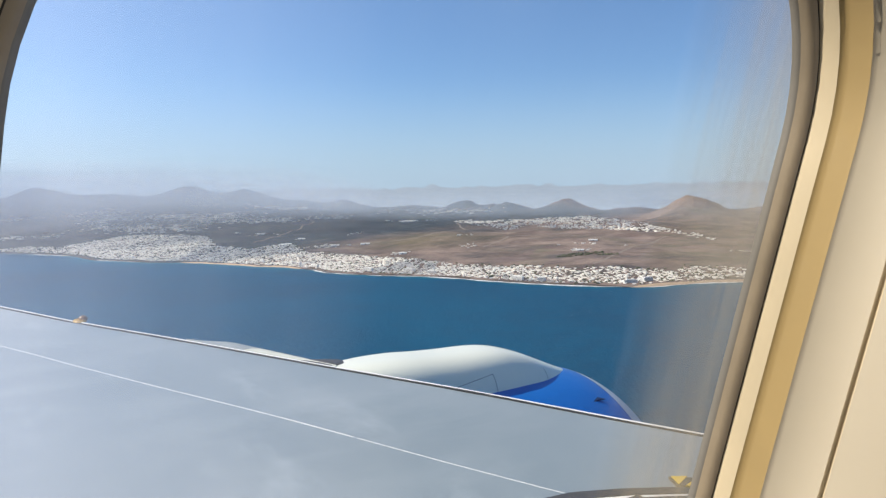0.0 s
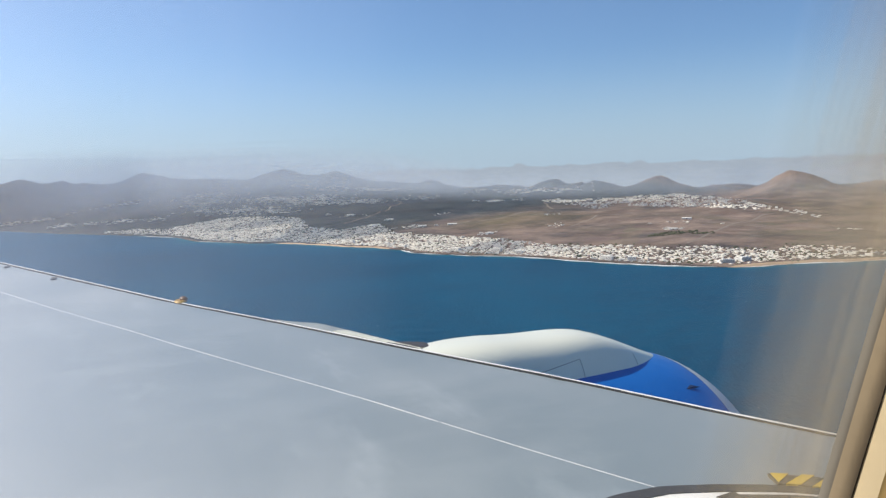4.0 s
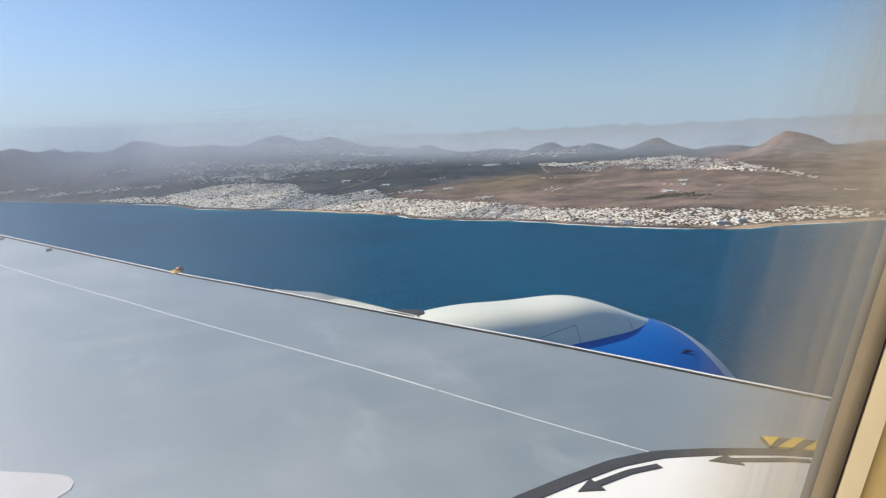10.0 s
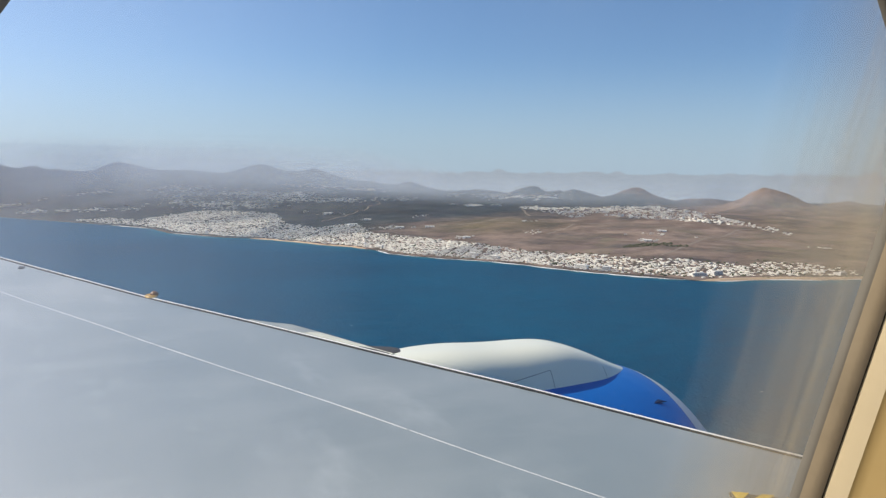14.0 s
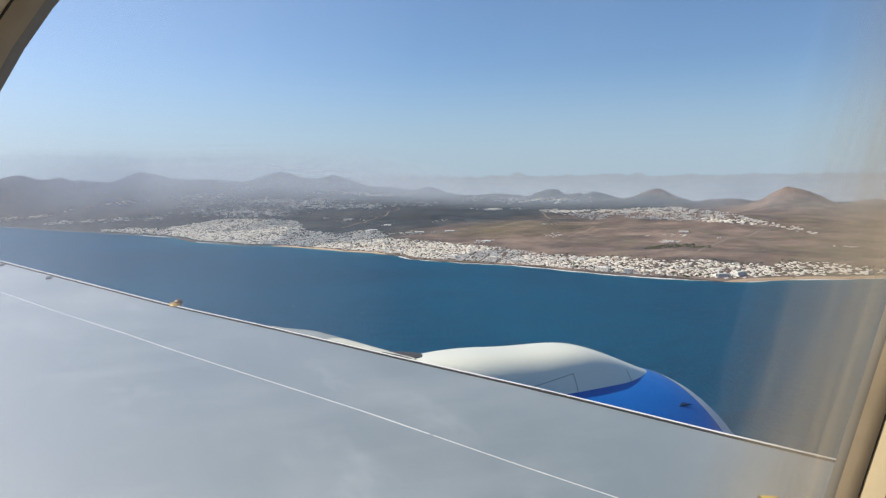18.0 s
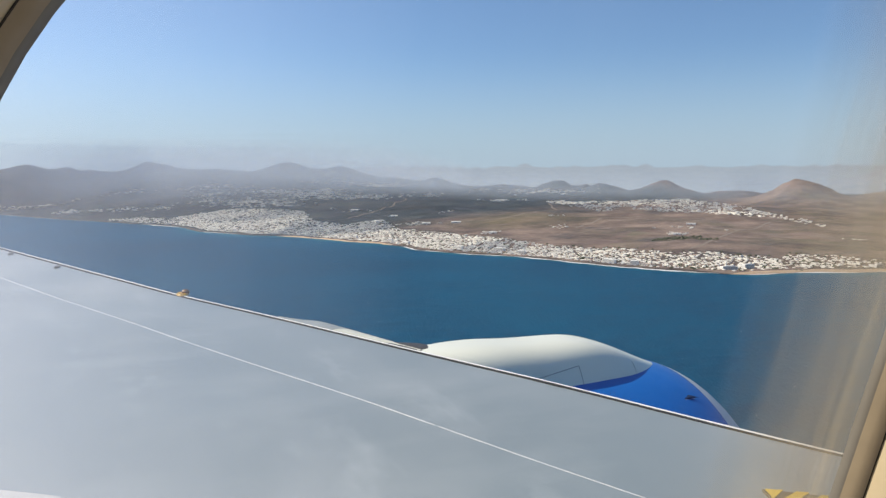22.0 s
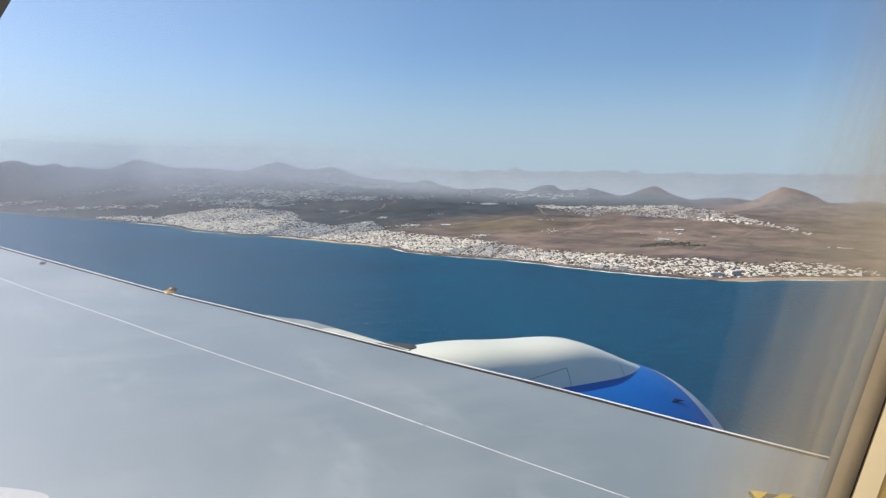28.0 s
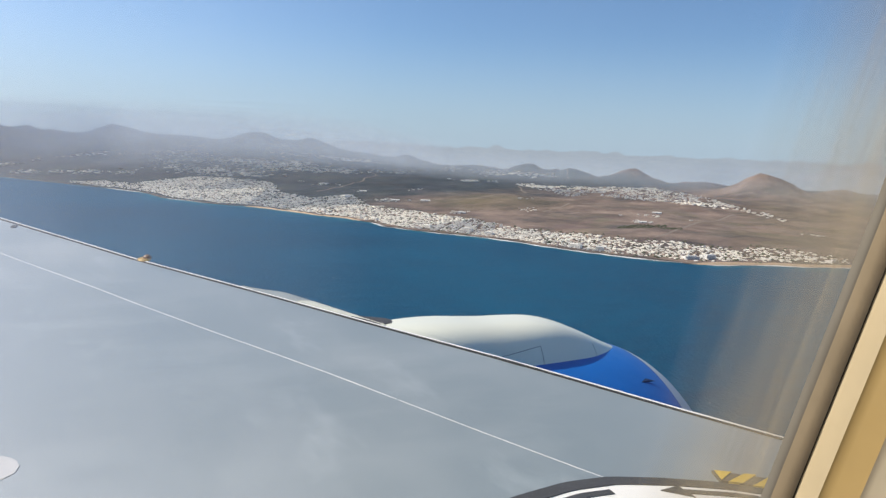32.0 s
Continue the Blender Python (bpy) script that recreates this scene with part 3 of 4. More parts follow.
for _x0, _x1, _w in ((-600, 120, 60), (100, 480, 130), (470, 760, 60), (755, 2600, 75)):
    _shoal = strip("shallow_water", _x0, _x1, 1.0, -_w, 0.10, SEA, 1.0, 45)
    _fade = np.tile(np.linspace(0, 1, 5) ** 1.4, len(_shoal.data.vertices) // 5)
    _shoal.data.attributes.new("shoal", "FLOAT", "POINT").data.foreach_set("value", _fade.astype(np.float32))
    for _v, _f in zip(_shoal.data.vertices, _fade):
        _v.co.z = SEA_Z + 0.03 + 0.14 * _f
    tagged(_shoal, "paler teal shallows off the shore", "shallows", kind="structure")
for _x0, _x1, _s in ((-30, 78, 50), (120, 210, 51), (476, 520, 52), (520, 760, 53), (770, 1500, 54)):
    tagged(strip("surf", _x0, _x1, 0.5, -8.5, 0.5, FOAM, 1.5, _s), "thin white line of surf along the shore", "surf", kind="stuff")


# scattered whitecaps
def whitecaps():
    r = np.random.RandomState(91)
    verts, faces = [], []
    for k in range(280):
        a, d = r.uniform(radians(-40), radians(75)), r.uniform(260, 1500)
        x, y = d * math.sin(a), d * math.cos(a)
        if inland(np.array([x]), np.array([y]))[0] > -15:
            continue
        l, w = r.uniform(0.4, 1.7), r.uniform(0.2, 0.55)
        i = len(verts)
        for c in range(7):
            q = 2 * math.pi * c / 7
            f = r.uniform(0.6, 1.2)
            verts.append((x + l * f * math.cos(q), y + w * f * math.sin(q), SEA_Z + 0.12))
        verts.append((x, y, SEA_Z + 0.35))
        faces += [(i + c, i + (c + 1) % 7, i + 7) for c in range(7)]
    return mesh_part("whitecaps", verts, faces, FOAM)


tagged(whitecaps(), "small white wave crests scattered over the sea", "whitecaps", kind="stuff")


# ---- the towns ----
def box_cloud(name, places, material, parent=None):
    """Many flat-roofed blocks in one mesh: x, y, turn, length, width, height, ground."""
    verts, faces = [], []
    for x, y, a, l, w, h, z in places:
        c, s = math.cos(a), math.sin(a)
        k = len(verts)
        for zz in (z - 1.2, z + h):
            for u, v in ((-l, -w), (l, -w), (l, w), (-l, w)):
                verts.append((x + (u * c - v * s) / 2, y + (u * s + v * c) / 2, zz))
        faces += [(k, k + 1, k + 5, k + 4), (k + 1, k + 2, k + 6, k + 5), (k + 2, k + 3, k + 7, k + 6), (k + 3, k, k + 4, k + 7), (k + 4, k + 5, k + 6, k + 7)]
    return mesh_part(name, verts, faces, material, parent)


# where the built-up land ends inland: bearing from the eye, distance
TOWN_AZ = [-3.1, -2.9, -0.8, 1.2, 2.8, 5.7, 11.3, 12.0, 14.5, 16.7, 17.9, 19.0, 21.8, 25.0, 28.3, 30.5, 35.0, 37.7, 41.1, 43.6, 45.6, 48.3, 49.0, 52.3, 54.4, 57.5, 60.0]
TOWN_D = [2700, 2828, 2825, 2697, 2804, 2884, 2617, 2175, 2047, 2105, 2049, 1830, 1736, 1626, 1516, 1432, 1367, 1343, 1281, 1325, 1303, 1291, 1353, 1363, 1334, 1290, 1200]
INNER_AZ = [30.9, 32.3, 35.2, 37.1, 39.3, 41.4, 43.4, 45.4, 47.4, 50.4]
INNER_FAR = [2756, 2814, 2803, 2667, 2806, 2908, 2762, 2510, 2112, 2005]
INNER_NEAR = [2696, 2532, 2165, 2317, 2093, 2065, 2060, 2050, 2040, 1905]


def polar(x, y):
    return np.degrees(np.arctan2(x, y)), np.hypot(x, y)


def quarters(x, y, count, box, seed):
    """Which street quarter each place belongs to: the nearest of some seeds, with the quarter's turn."""
    r = np.random.RandomState(seed)
    sx, sy = r.uniform(box[0], box[1], count), r.uniform(box[2], box[3], count)
    turn = r.uniform(-0.5, 0.5, count)
    fill = r.uniform(0.55, 0.98, count)
    best, which = np.full(x.shape, 1e12), np.zeros(x.shape, int)
    for k in range(count):
        d = (x - sx[k]) ** 2 + (y - sy[k]) ** 2
        which = np.where(d < best, k, which)
        best = np.minimum(best, d)
    return which, turn, fill


def street_houses(box, inside, seed, count, pitch, fill_all, scale):
    """Terraces and blocks along a net of streets whose turn changes from quarter to quarter."""
    r = np.random.RandomState(seed)
    out = []
    base = math.atan2(-0.82, 0.57)
    probe = np.zeros(1)
    _, turn, fill = quarters(probe, probe, count, box, seed + 1)
    for k in range(count):
        a = base + turn[k]
        c, s = math.cos(a), math.sin(a)
        mx, my = (box[0] + box[1]) / 2, (box[2] + box[3]) / 2
        reach = math.hypot(box[1] - box[0], box[3] - box[2]) / 2
        i, j = np.meshgrid(np.arange(-int(reach / pitch), int(reach / pitch)), np.arange(-int(reach / pitch), int(reach / pitch)), indexing="ij")
        i, j = i.reshape(-1), j.reshape(-1)
        u = i * pitch + (i // 6) * pitch * 0.9 + r.normal(0, 0.10 * pitch, i.shape)
        v = j * pitch * 0.86 + (j // 2) * pitch * 0.62 + r.normal(0, 0.08 * pitch, i.shape)
        x, y = mx + u * c - v * s, my + u * s + v * c
        ok = (x > box[0]) & (x < box[1]) & (y > box[2]) & (y < box[3])
        x, y = x[ok], y[ok]
        which, _, _ = quarters(x, y, count, box, seed + 1)
        ok = which == k
        x, y = x[ok], y[ok]
        if not len(x):
            continue
        sh = inland(x, y)
        q = inside(x, y, sh)
        ok = r.uniform(0, 1, len(x)) < q * fill[k] * fill_all * (0.82 + 0.3 * wobble(x, y, 90, seed + 2))
        x, y, sh = x[ok], y[ok], sh[ok]
        z = ground(x, y, sh) + SEA_Z
        for n in range(len(x)):
            big = r.uniform() < 0.10
            l = pitch * (r.uniform(1.2, 1.9) if big else r.uniform(0.62, 1.02))
            w = pitch * (r.uniform(0.6, 0.8) if big else r.uniform(0.5, 0.8))
            h = scale * (r.uniform(1.8, 2.8) if big else r.choice([0.9, 1.3, 1.8], p=[0.4, 0.42, 0.18]))
            out.append((x[n], y[n], a + r.normal(0, 0.03) + (math.pi / 2 if r.uniform() < 0.2 else 0), l, w, h, z[n]))
            if r.uniform() < 0.25:
                out.append((x[n] + r.uniform(-0.2, 0.2) * l, y[n] + r.uniform(-0.2, 0.2) * w, a, l * 0.45, w * 0.5, h + 0.55 * scale, z[n]))
    return out


def on_shore_land(x, y, s):
    b, d = polar(x, y)
    edge = np.interp(b, TOWN_AZ, TOWN_D, left=0, right=0)
    q = np.where((s > np.interp(b, [0, 15, 40, 46, 47], [26, 16, 14, 22, 30])) & (d < edge), 1.0, 0.0)
    thin = np.interp(b, [-3, 1.5, 2.2, 37, 40, 48, 54, 60], [0.55, 0.55, 1.0, 1.0, 0.78, 0.7, 0.55, 0.3])
    return q * thin * np.clip((edge - d) / 60 + 0.35, 0, 1)


def on_shelf(x, y, s):
    b, d = polar(x, y)
    near, far = np.interp(b, INNER_AZ, INNER_NEAR, left=9e3, right=9e3), np.interp(b, INNER_AZ, INNER_FAR, left=0, right=0)
    return np.where((d > near) & (d < far), np.clip(0.55 + 0.6 * wobble(x, y, 150, 64), 0.05, 1.0), 0.0)


town = box_cloud("seaside_town", street_houses((-200, 1150, 620, 2900), on_shore_land, 71, 30, 4.8, 0.84, 0.8), HOUSES)
tagged(town, "dense whitewashed low houses along the shore", "town", kind="stuff")
hill_town = box_cloud("inland_town", street_houses((1000, 2050, 1200, 2500), on_shelf, 171, 12, 7.4, 0.95, 1.2), HOUSES)
tagged(hill_town, "white houses of a town below the cones", "town", kind="stuff")


def build_scrub(n, inside, box, seed):
    """Low rounded clumps of palms and bushes between the houses."""
    r = np.random.RandomState(seed)
    x, y = r.uniform(box[0], box[1], n), r.uniform(box[2], box[3], n)
    ok = r.uniform(0, 1, n) < inside(x, y, r)
    x, y = x[ok], y[ok]
    z = ground(x, y) + SEA_Z
    verts, faces = [], []
    for i in range(len(x)):
        k = len(verts)
        w, h = r.uniform(1.2, 3.4), r.uniform(1.0, 2.6)
        for ring, (f, e) in enumerate(((1.0, -0.5), (0.9, 0.55), (0.35, 1.0))):
            for c in range(5):
                a = 2 * math.pi * (c + 0.5 * ring) / 5
                q = w * f * r.uniform(0.7, 1.2)
                verts.append((x[i] + q * math.cos(a), y[i] + q * math.sin(a), z[i] + h * e))
        for ring in range(2):
            for c in range(5):
                a, b = k + ring * 5 + c, k + ring * 5 + (c + 1) % 5
                faces.append((a, b, b + 5, a + 5))
        faces.append(tuple(k + 10 + c for c in range(5)))
    return mesh_part("palms_and_scrub", verts, faces, SCRUB)


def garden(x, y, r):
    s = inland(x, y)
    b, d = polar(x, y)
    edge = np.interp(b, TOWN_AZ, TOWN_D, left=0, right=0)
    shore_park = np.where((b > 33) & (b < 46) & (s > 10) & (s < 60), 0.45, 0.0)
    return np.where((s > 6) & (d < edge + 20), 0.22 + 0.3 * wobble(x, y, 110, 64), 0.0) + shore_park


def thicket(x, y, r):
    """A dark grove on the brown plain."""
    return np.where(((x - 985) / 60) ** 2 + ((y - 1130) / 26) ** 2 < 1, 0.5, 0.0) + np.where(((x - 1020) / 30) ** 2 + ((y - 1085) / 14) ** 2 < 1, 0.5, 0.0)


tagged(build_scrub(26000, garden, (-150, 1150, 620, 2900), 73), "dark green palms and scrub between the houses", "shrubs", kind="stuff")
tagged(build_scrub(1600, thicket, (900, 1080, 1050, 1180), 74), "dark green grove on the brown plain", "grove", kind="stuff")


def hamlet(spots, seed, size):
    """White houses in loose knots: x, y, spread across the view, spread in depth, how many."""
    r = np.random.RandomState(seed)
    out = []
    for cx, cy, wide, deep, n in spots:
        n = int(n * 1.5)
        a = -math.atan2(cx, cy)
        u, v = r.standard_t(3, n).clip(-3.2, 3.2) * 0.62 * wide, r.normal(0, 0.62, n) * deep
        x, y = cx + u * math.cos(a) - v * math.sin(a), cy + u * math.sin(a) + v * math.cos(a)
        s = inland(x, y)
        z = ground(x, y, s) + SEA_Z
        for i in range(n):
            if s[i] > 15:
                out.append((x[i], y[i], a + r.normal(0, 0.25), r.uniform(4, 11) * size, r.uniform(3, 6) * size, r.uniform(0.9, 1.8) * size, z[i]))
    return out


tagged(box_cloud("hillside_village", hamlet([(304, 3691, 90, 62, 60), (528, 3438, 140, 110, 100), (618, 3344, 82, 140, 60), (258, 3445, 56, 72, 25), (-97, 3752, 60, 42, 22), (699, 3287, 108, 98, 90), (796, 3414, 85, 66, 50), (1068, 3654, 184, 44, 130), (1222, 3639, 62, 37, 30)], 82, 1.56), HOUSES), "scattered white houses on the lower slopes", "village", kind="stuff")
tagged(box_cloud("plain_village", hamlet([(377, 3070, 100, 108, 120), (484, 2869, 70, 100, 45), (231, 3251, 39, 78, 20), (807, 3128, 156, 108, 140), (942, 3043, 51, 128, 30), (1220, 3090, 40, 124, 20), (-97, 3224, 52, 70, 25), (44, 3132, 50, 80, 15)], 83, 1.49), HOUSES), "white village houses strewn over the dark plain", "village", kind="stuff")
tagged(box_cloud("roadside_village", hamlet([(1571, 3267, 29, 140, 25), (1640, 2972, 55, 140, 60), (1684, 2812, 66, 40, 40), (1751, 2726, 65, 59, 60), (1307, 2533, 51, 30, 25)], 84, 1.43), HOUSES), "white houses along a road below the dark cone", "village", kind="stuff")
tagged(box_cloud("western_sheds", hamlet([(-456, 3723, 42, 17, 24), (-218, 3292, 27, 62, 12), (-342, 3387, 41, 88, 22), (-578, 3710, 42, 30, 14), (-320, 3768, 37, 38, 6), (-930, 3500, 110, 20, 70)], 85, 1.5), HOUSES), "low white sheds on the dark western plain", "sheds", kind="stuff")
tagged(box_cloud("scattered_farms", hamlet([(654, 2378, 30, 66, 9), (617, 2555, 11, 61, 4), (893, 2087, 18, 44, 8), (741, 1492, 20, 20, 12), (1040, 1703, 16, 20, 6), (702, 2091, 14, 18, 5), (938, 1496, 17, 28, 8), (1034, 1196, 13, 21, 10), (1449, 1184, 18, 20, 7), (1307, 987, 11, 11, 5), (1123, 1254, 41, 18, 8), (677, 1820, 34, 24, 34)], 86, 0.8), HOUSES), "lone white farmhouses on the dark plain", "farmhouses", kind="stuff")


def hotel(x, y, turn, length, storeys, step):
    """A white seaside hotel: slab, set-back top floor, parapet, balcony bands on the sea side."""
    z = float(ground(np.array([x]), np.array([y]))[0]) + SEA_Z
    h = 1.15 * storeys
    top = empty("hotel", (x, y, z))
    top.rotation_euler = (0, 0, turn)
    tagged(top, "white flat-roofed seaside hotel with dark balcony bands", "hotel", "hotels along the shore")

    def block(name, c, size, material):
        bm = bmesh.new()
        bmesh.ops.create_cube(bm, size=1.0, matrix=Matrix.Translation(c) @ Matrix.Diagonal((*size, 1)))
        part(name, bm, material, top)

    block("wing_block", (0, 0, h / 2 - 1), (length, 6, h + 2), HOTEL_WHITE)
    block("wing_block", (-length / 2 + 3, 6, h / 2 - 1 - step), (6, 9, h + 2 - 2 * step), HOTEL_WHITE)
    block("top_floor", (0, 1, h + 0.5), (length * 0.6, 3.6, 1.1), HOTEL_WHITE)
    block("parapet", (0, -2.9, h + 0.12), (length, 0.25, 0.35), HOTEL_WHITE)
    for k in range(storeys):
        block("balcony_band", (0, -3.04, 0.62 + 1.15 * k), (length * 0.94, 0.12, 0.5), HOTEL_SHADE)


def drape(name, pts, wide, lift, material):
    """A ribbon that follows the ground along a way."""
    xs, ys = [], []
    for (ax, ay), (bx, by) in zip(pts, pts[1:]):
        n = max(2, int(math.hypot(bx - ax, by - ay) / 12))
        for k in range(n):
            xs.append(ax + (bx - ax) * k / n)
            ys.append(ay + (by - ay) * k / n)
    x, y = np.array(xs), np.array(ys)
    x, y = x + wobble(x, y, 300, 66) * 9, y + wobble(x, y, 260, 67) * 9
    tx, ty = np.gradient(x), np.gradient(y)
    ln = np.hypot(tx, ty)
    ux, uy = -ty / ln, tx / ln
    rows = [(x + ux * wide * f, y + uy * wide * f) for f in (-0.5, 0.0, 0.5)]
    px, py = np.stack([q[0] for q in rows], 1), np.stack([q[1] for q in rows], 1)
    z = ground(px, py) + SEA_Z + lift
    faces = []
    for i in range(len(x) - 1):
        for k in range(2):
            a = i * 3 + k
            faces.append((a, a + 1, a + 4, a + 3))
    return mesh_part(name, np.stack([px, py, z], -1).reshape(-1, 3).tolist(), faces, material)


for _way in ([(677.0, 1820.0), (900.0, 1760.0), (1180.0, 1900.0), (1330.0, 2200.0)], [(900.0, 1000.0), (1150.0, 1150.0), (1420.0, 1300.0), (1560.0, 1250.0)], [(560.0, 2100.0), (760.0, 2400.0), (1000.0, 2800.0), (1100.0, 3200.0)], [(938.0, 1440.0), (1100.0, 1560.0), (1250.0, 1500.0)]):
    tagged(drape("road", _way, 6.0, 0.3, TRACK), "pale road across the dry plain", "road", kind="structure")


def warehouse(x, y, turn, length, depth):
    """A white shed: walls, a low gabled roof with eaves, a dark door."""
    z = float(ground(np.array([x]), np.array([y]))[0]) + SEA_Z
    top = empty("warehouse", (x, y, z))
    top.rotation_euler = (0, 0, turn)
    tagged(top, "large white shed with a low gabled roof on the plain", "warehouse", "sheds behind the town")
    bm = bmesh.new()
    bmesh.ops.create_cube(bm, size=1.0, matrix=Matrix.Translation((0, 0, 0.9)) @ Matrix.Diagonal((length, depth, 3.8, 1)))
    part("wall", bm, HOTEL_WHITE, top)
    bm = bmesh.new()
    e, l = depth / 2 + 0.3, length / 2 + 0.3
    loft(bm, [[(s, -e, 2.7), (s, 0, 4.0), (s, e, 2.7), (s, e, 2.5), (s, 0, 3.8), (s, -e, 2.5)] for s in (-l, l)], caps=True)
    part("roof", bm, HOTEL_WHITE, top)
    bm = bmesh.new()
    bmesh.ops.create_cube(bm, size=1.0, matrix=Matrix.Translation((0, -depth / 2 - 0.05, 1.1)) @ Matrix.Diagonal((2.4, 0.12, 2.4, 1)))
    part("door", bm, HOTEL_SHADE, top)


for _wx, _wy, _wt, _wl, _wd in ((613, 1966, 0.3, 30, 14), (778, 1779, -0.35, 26, 9), (700, 1806, -0.3, 22, 9), (742, 1479, -0.4, 18, 8), (1198, 1328, -0.7, 22, 9), (1029, 1182, -0.6, 16, 8), (-456, 3723, 0.1, 60, 14), (1307, 2533, -0.5, 50, 9), (-548, 3736, 0.1, 24, 12), (702, 2091, -0.3, 22, 9), (654, 2378, -0.2, 26, 10)):
    warehouse(float(_wx), float(_wy), _wt, _wl, _wd)

_hr = np.random.RandomState(17)
_sx, _sy, _snx, _sny = shore_points(150, 1020, 6.0)
for k in range(15):
    i = int(len(_sx) * (k + _hr.uniform(0.1, 0.9)) / 15)
    d = _hr.uniform(22, 60)
    hotel(float(_sx[i] + _snx[i] * d), float(_sy[i] + _sny[i] * d), math.atan2(_sny[i], _snx[i]) - math.pi / 2 + _hr.uniform(-0.2, 0.2), _hr.uniform(12, 26), int(_hr.randint(3, 6)), _hr.uniform(0.3, 1.0))


# ---- the wing ----
LE_SWEEP = 0.53


def le_x(y):
    return 1.3 - (y - 3.4) * LE_SWEEP


def le_z(y):
    return float(np.interp(y, [0.2, 1.67, 2.0, 2.68, 3.41, 4.52, 5.48, 7.43, 8.94, 16], [-0.965, -0.935, -0.923, -0.891, -0.871, -0.833, -0.807, -0.711, -0.636, -0.22]))


def skin_z(y, c):
    """Top of the wing at y, c metres behind the leading edge."""
    return le_z(y) - 0.012 * max(0.0, c - 1.8) ** 2


def on_wing(x, y, lift=0.0):
    return (x, y, skin_z(y, le_x(y) - x) + lift)


wing = empty("wing")
tagged(wing, "pale grey swept airliner wing with a bright leading edge", "aircraft wing")
SPAN = [0.30 + 0.35 * i for i in range(43)]
CHORDS = [0.06, 0.3, 0.6, 0.95, 1.3, 1.8, 2.4, 3.0, 3.6, 4.2]


def chord(y):
    return float(np.interp(y, [0.3, 4, 15.4], [6.4, 4.6, 1.6]))


bm = bmesh.new()
rings = []
for y in SPAN:
    k = chord(y) / 4.6
    top = [(le_x(y) - c * k if c > 1.0 else le_x(y) - c, y, skin_z(y, c)) for c in CHORDS]
    tail = (le_x(y) - chord(y), y, skin_z(y, 4.2) - 0.1)
    low = [(le_x(y) - c * k, y, le_z(y) - 0.42 * k * math.sin(math.pi * min(1, (c + 0.3) / 4.9)) - 0.06) for c in reversed(CHORDS)]
    rings.append(top + [tail] + low)
loft(bm, rings, caps=True)
part("upper_skin", bm, WING, wing)


def wing_band(name, y0, y1, c0, c1, lift, material, label="", steps=40):
    bm = bmesh.new()
    rings = []
    line, wide = c0 is None, c1
    for i in range(steps + 1):
        y = y0 + (y1 - y0) * i / steps
        x = le_x(y)
        if line:
            c0 = float(np.interp(y, [1.6, 2.4, 3.1, 3.6, 4.1, 4.6, 5.4, 6.3, 14], [0.899, 0.873, 0.849, 0.837, 0.824, 0.798, 0.768, 0.752, 0.62]))
            c1 = c0 + wide * (1 + 0.12 * (y - 2.0))
        rings.append([(x - c0, y, skin_z(y, c0) + lift), (x - c1, y, skin_z(y, c1) + lift), (x - c1, y, skin_z(y, c1) - 0.006), (x - c0, y, skin_z(y, c0) - 0.006)])
    loft(bm, rings, caps=True)
    return part(name, bm, material, wing, label)


# rounded nose, its bright metal highlight painted white, and the dark seam behind it
bm = bmesh.new()
rings = []
for y in SPAN:
    x, z = le_x(y), le_z(y)
    rings.append([(x - 0.052, y, z + 0.001), (x - 0.050, y, z + 0.003), (x - 0.040, y, z + 0.003)] + [(x - 0.045 + 0.06 * math.sin(a), y, z - 0.055 + 0.058 * math.cos(a)) for a in (0.25, 0.6, 0.95, 1.3, 1.6, 2.0, 2.5)] + [(x - 0.10, y, z - 0.13)])
loft(bm, rings, closed=False)
part("leading_edge", bm, EDGE_HIGHLIGHT, wing, "leading edge with its bright highlight painted white", smooth=True)
for _y0, _y1, _c in ((0.3, 2.6, 0.074), (2.6, 4.4, 0.078), (4.4, 6.5, 0.083), (6.5, 15.0, 0.090)):
    wing_band("edge_seam", _y0, _y1, 0.053, _c, 0.003, SEAM, "dark sealant seam", 30)
wing_band("panel_line", 2.39, 14.0, None, 0.0042, 0.0012, LINE, "thin pale sealant line along the wing", 90)
wing_band("panel_line", 1.62, 2.378, None, 0.0034, 0.0012, LINE)

# forward slat piece beside the pylon: a cream inboard panel and a grey outboard one
def slat_piece(name, t0, t1, material, label):
    bm = bmesh.new()
    rings = []
    for i in range(17):
        t = t0 + (t1 - t0) * i / 16
        y = 3.40 + 1.06 * t
        s = 1 - t
        rise = min(1.0, s / 0.22)
        d = 0.135 * rise * rise * (3 - 2 * rise) * max(0.0, 1 - s) ** 0.8
        x, z = le_x(y), le_z(y)
        rings.append([(x - 0.02, y, z + 0.002)] + [(x - 0.02 + (d + 0.02) * u, y, z + 0.006 - 0.010 * u * u) for u in (0.3, 0.6, 0.9)] + [(x + d, y, z - 0.010), (x - 0.02 + d * 0.98, y, z - 0.06), (x - 0.02, y, z - 0.10)])
    loft(bm, rings, caps=True)
    return part(name, bm, material, wing, label)


slat_piece("slat", 0.575, 1.0, SLAT, "pale grey metal slat end")
slat_piece("slat_panel", 0.0, 0.57, SLAT_CREAM, "cream-painted slat panel beside the pylon")

bm = bmesh.new()
rings = []
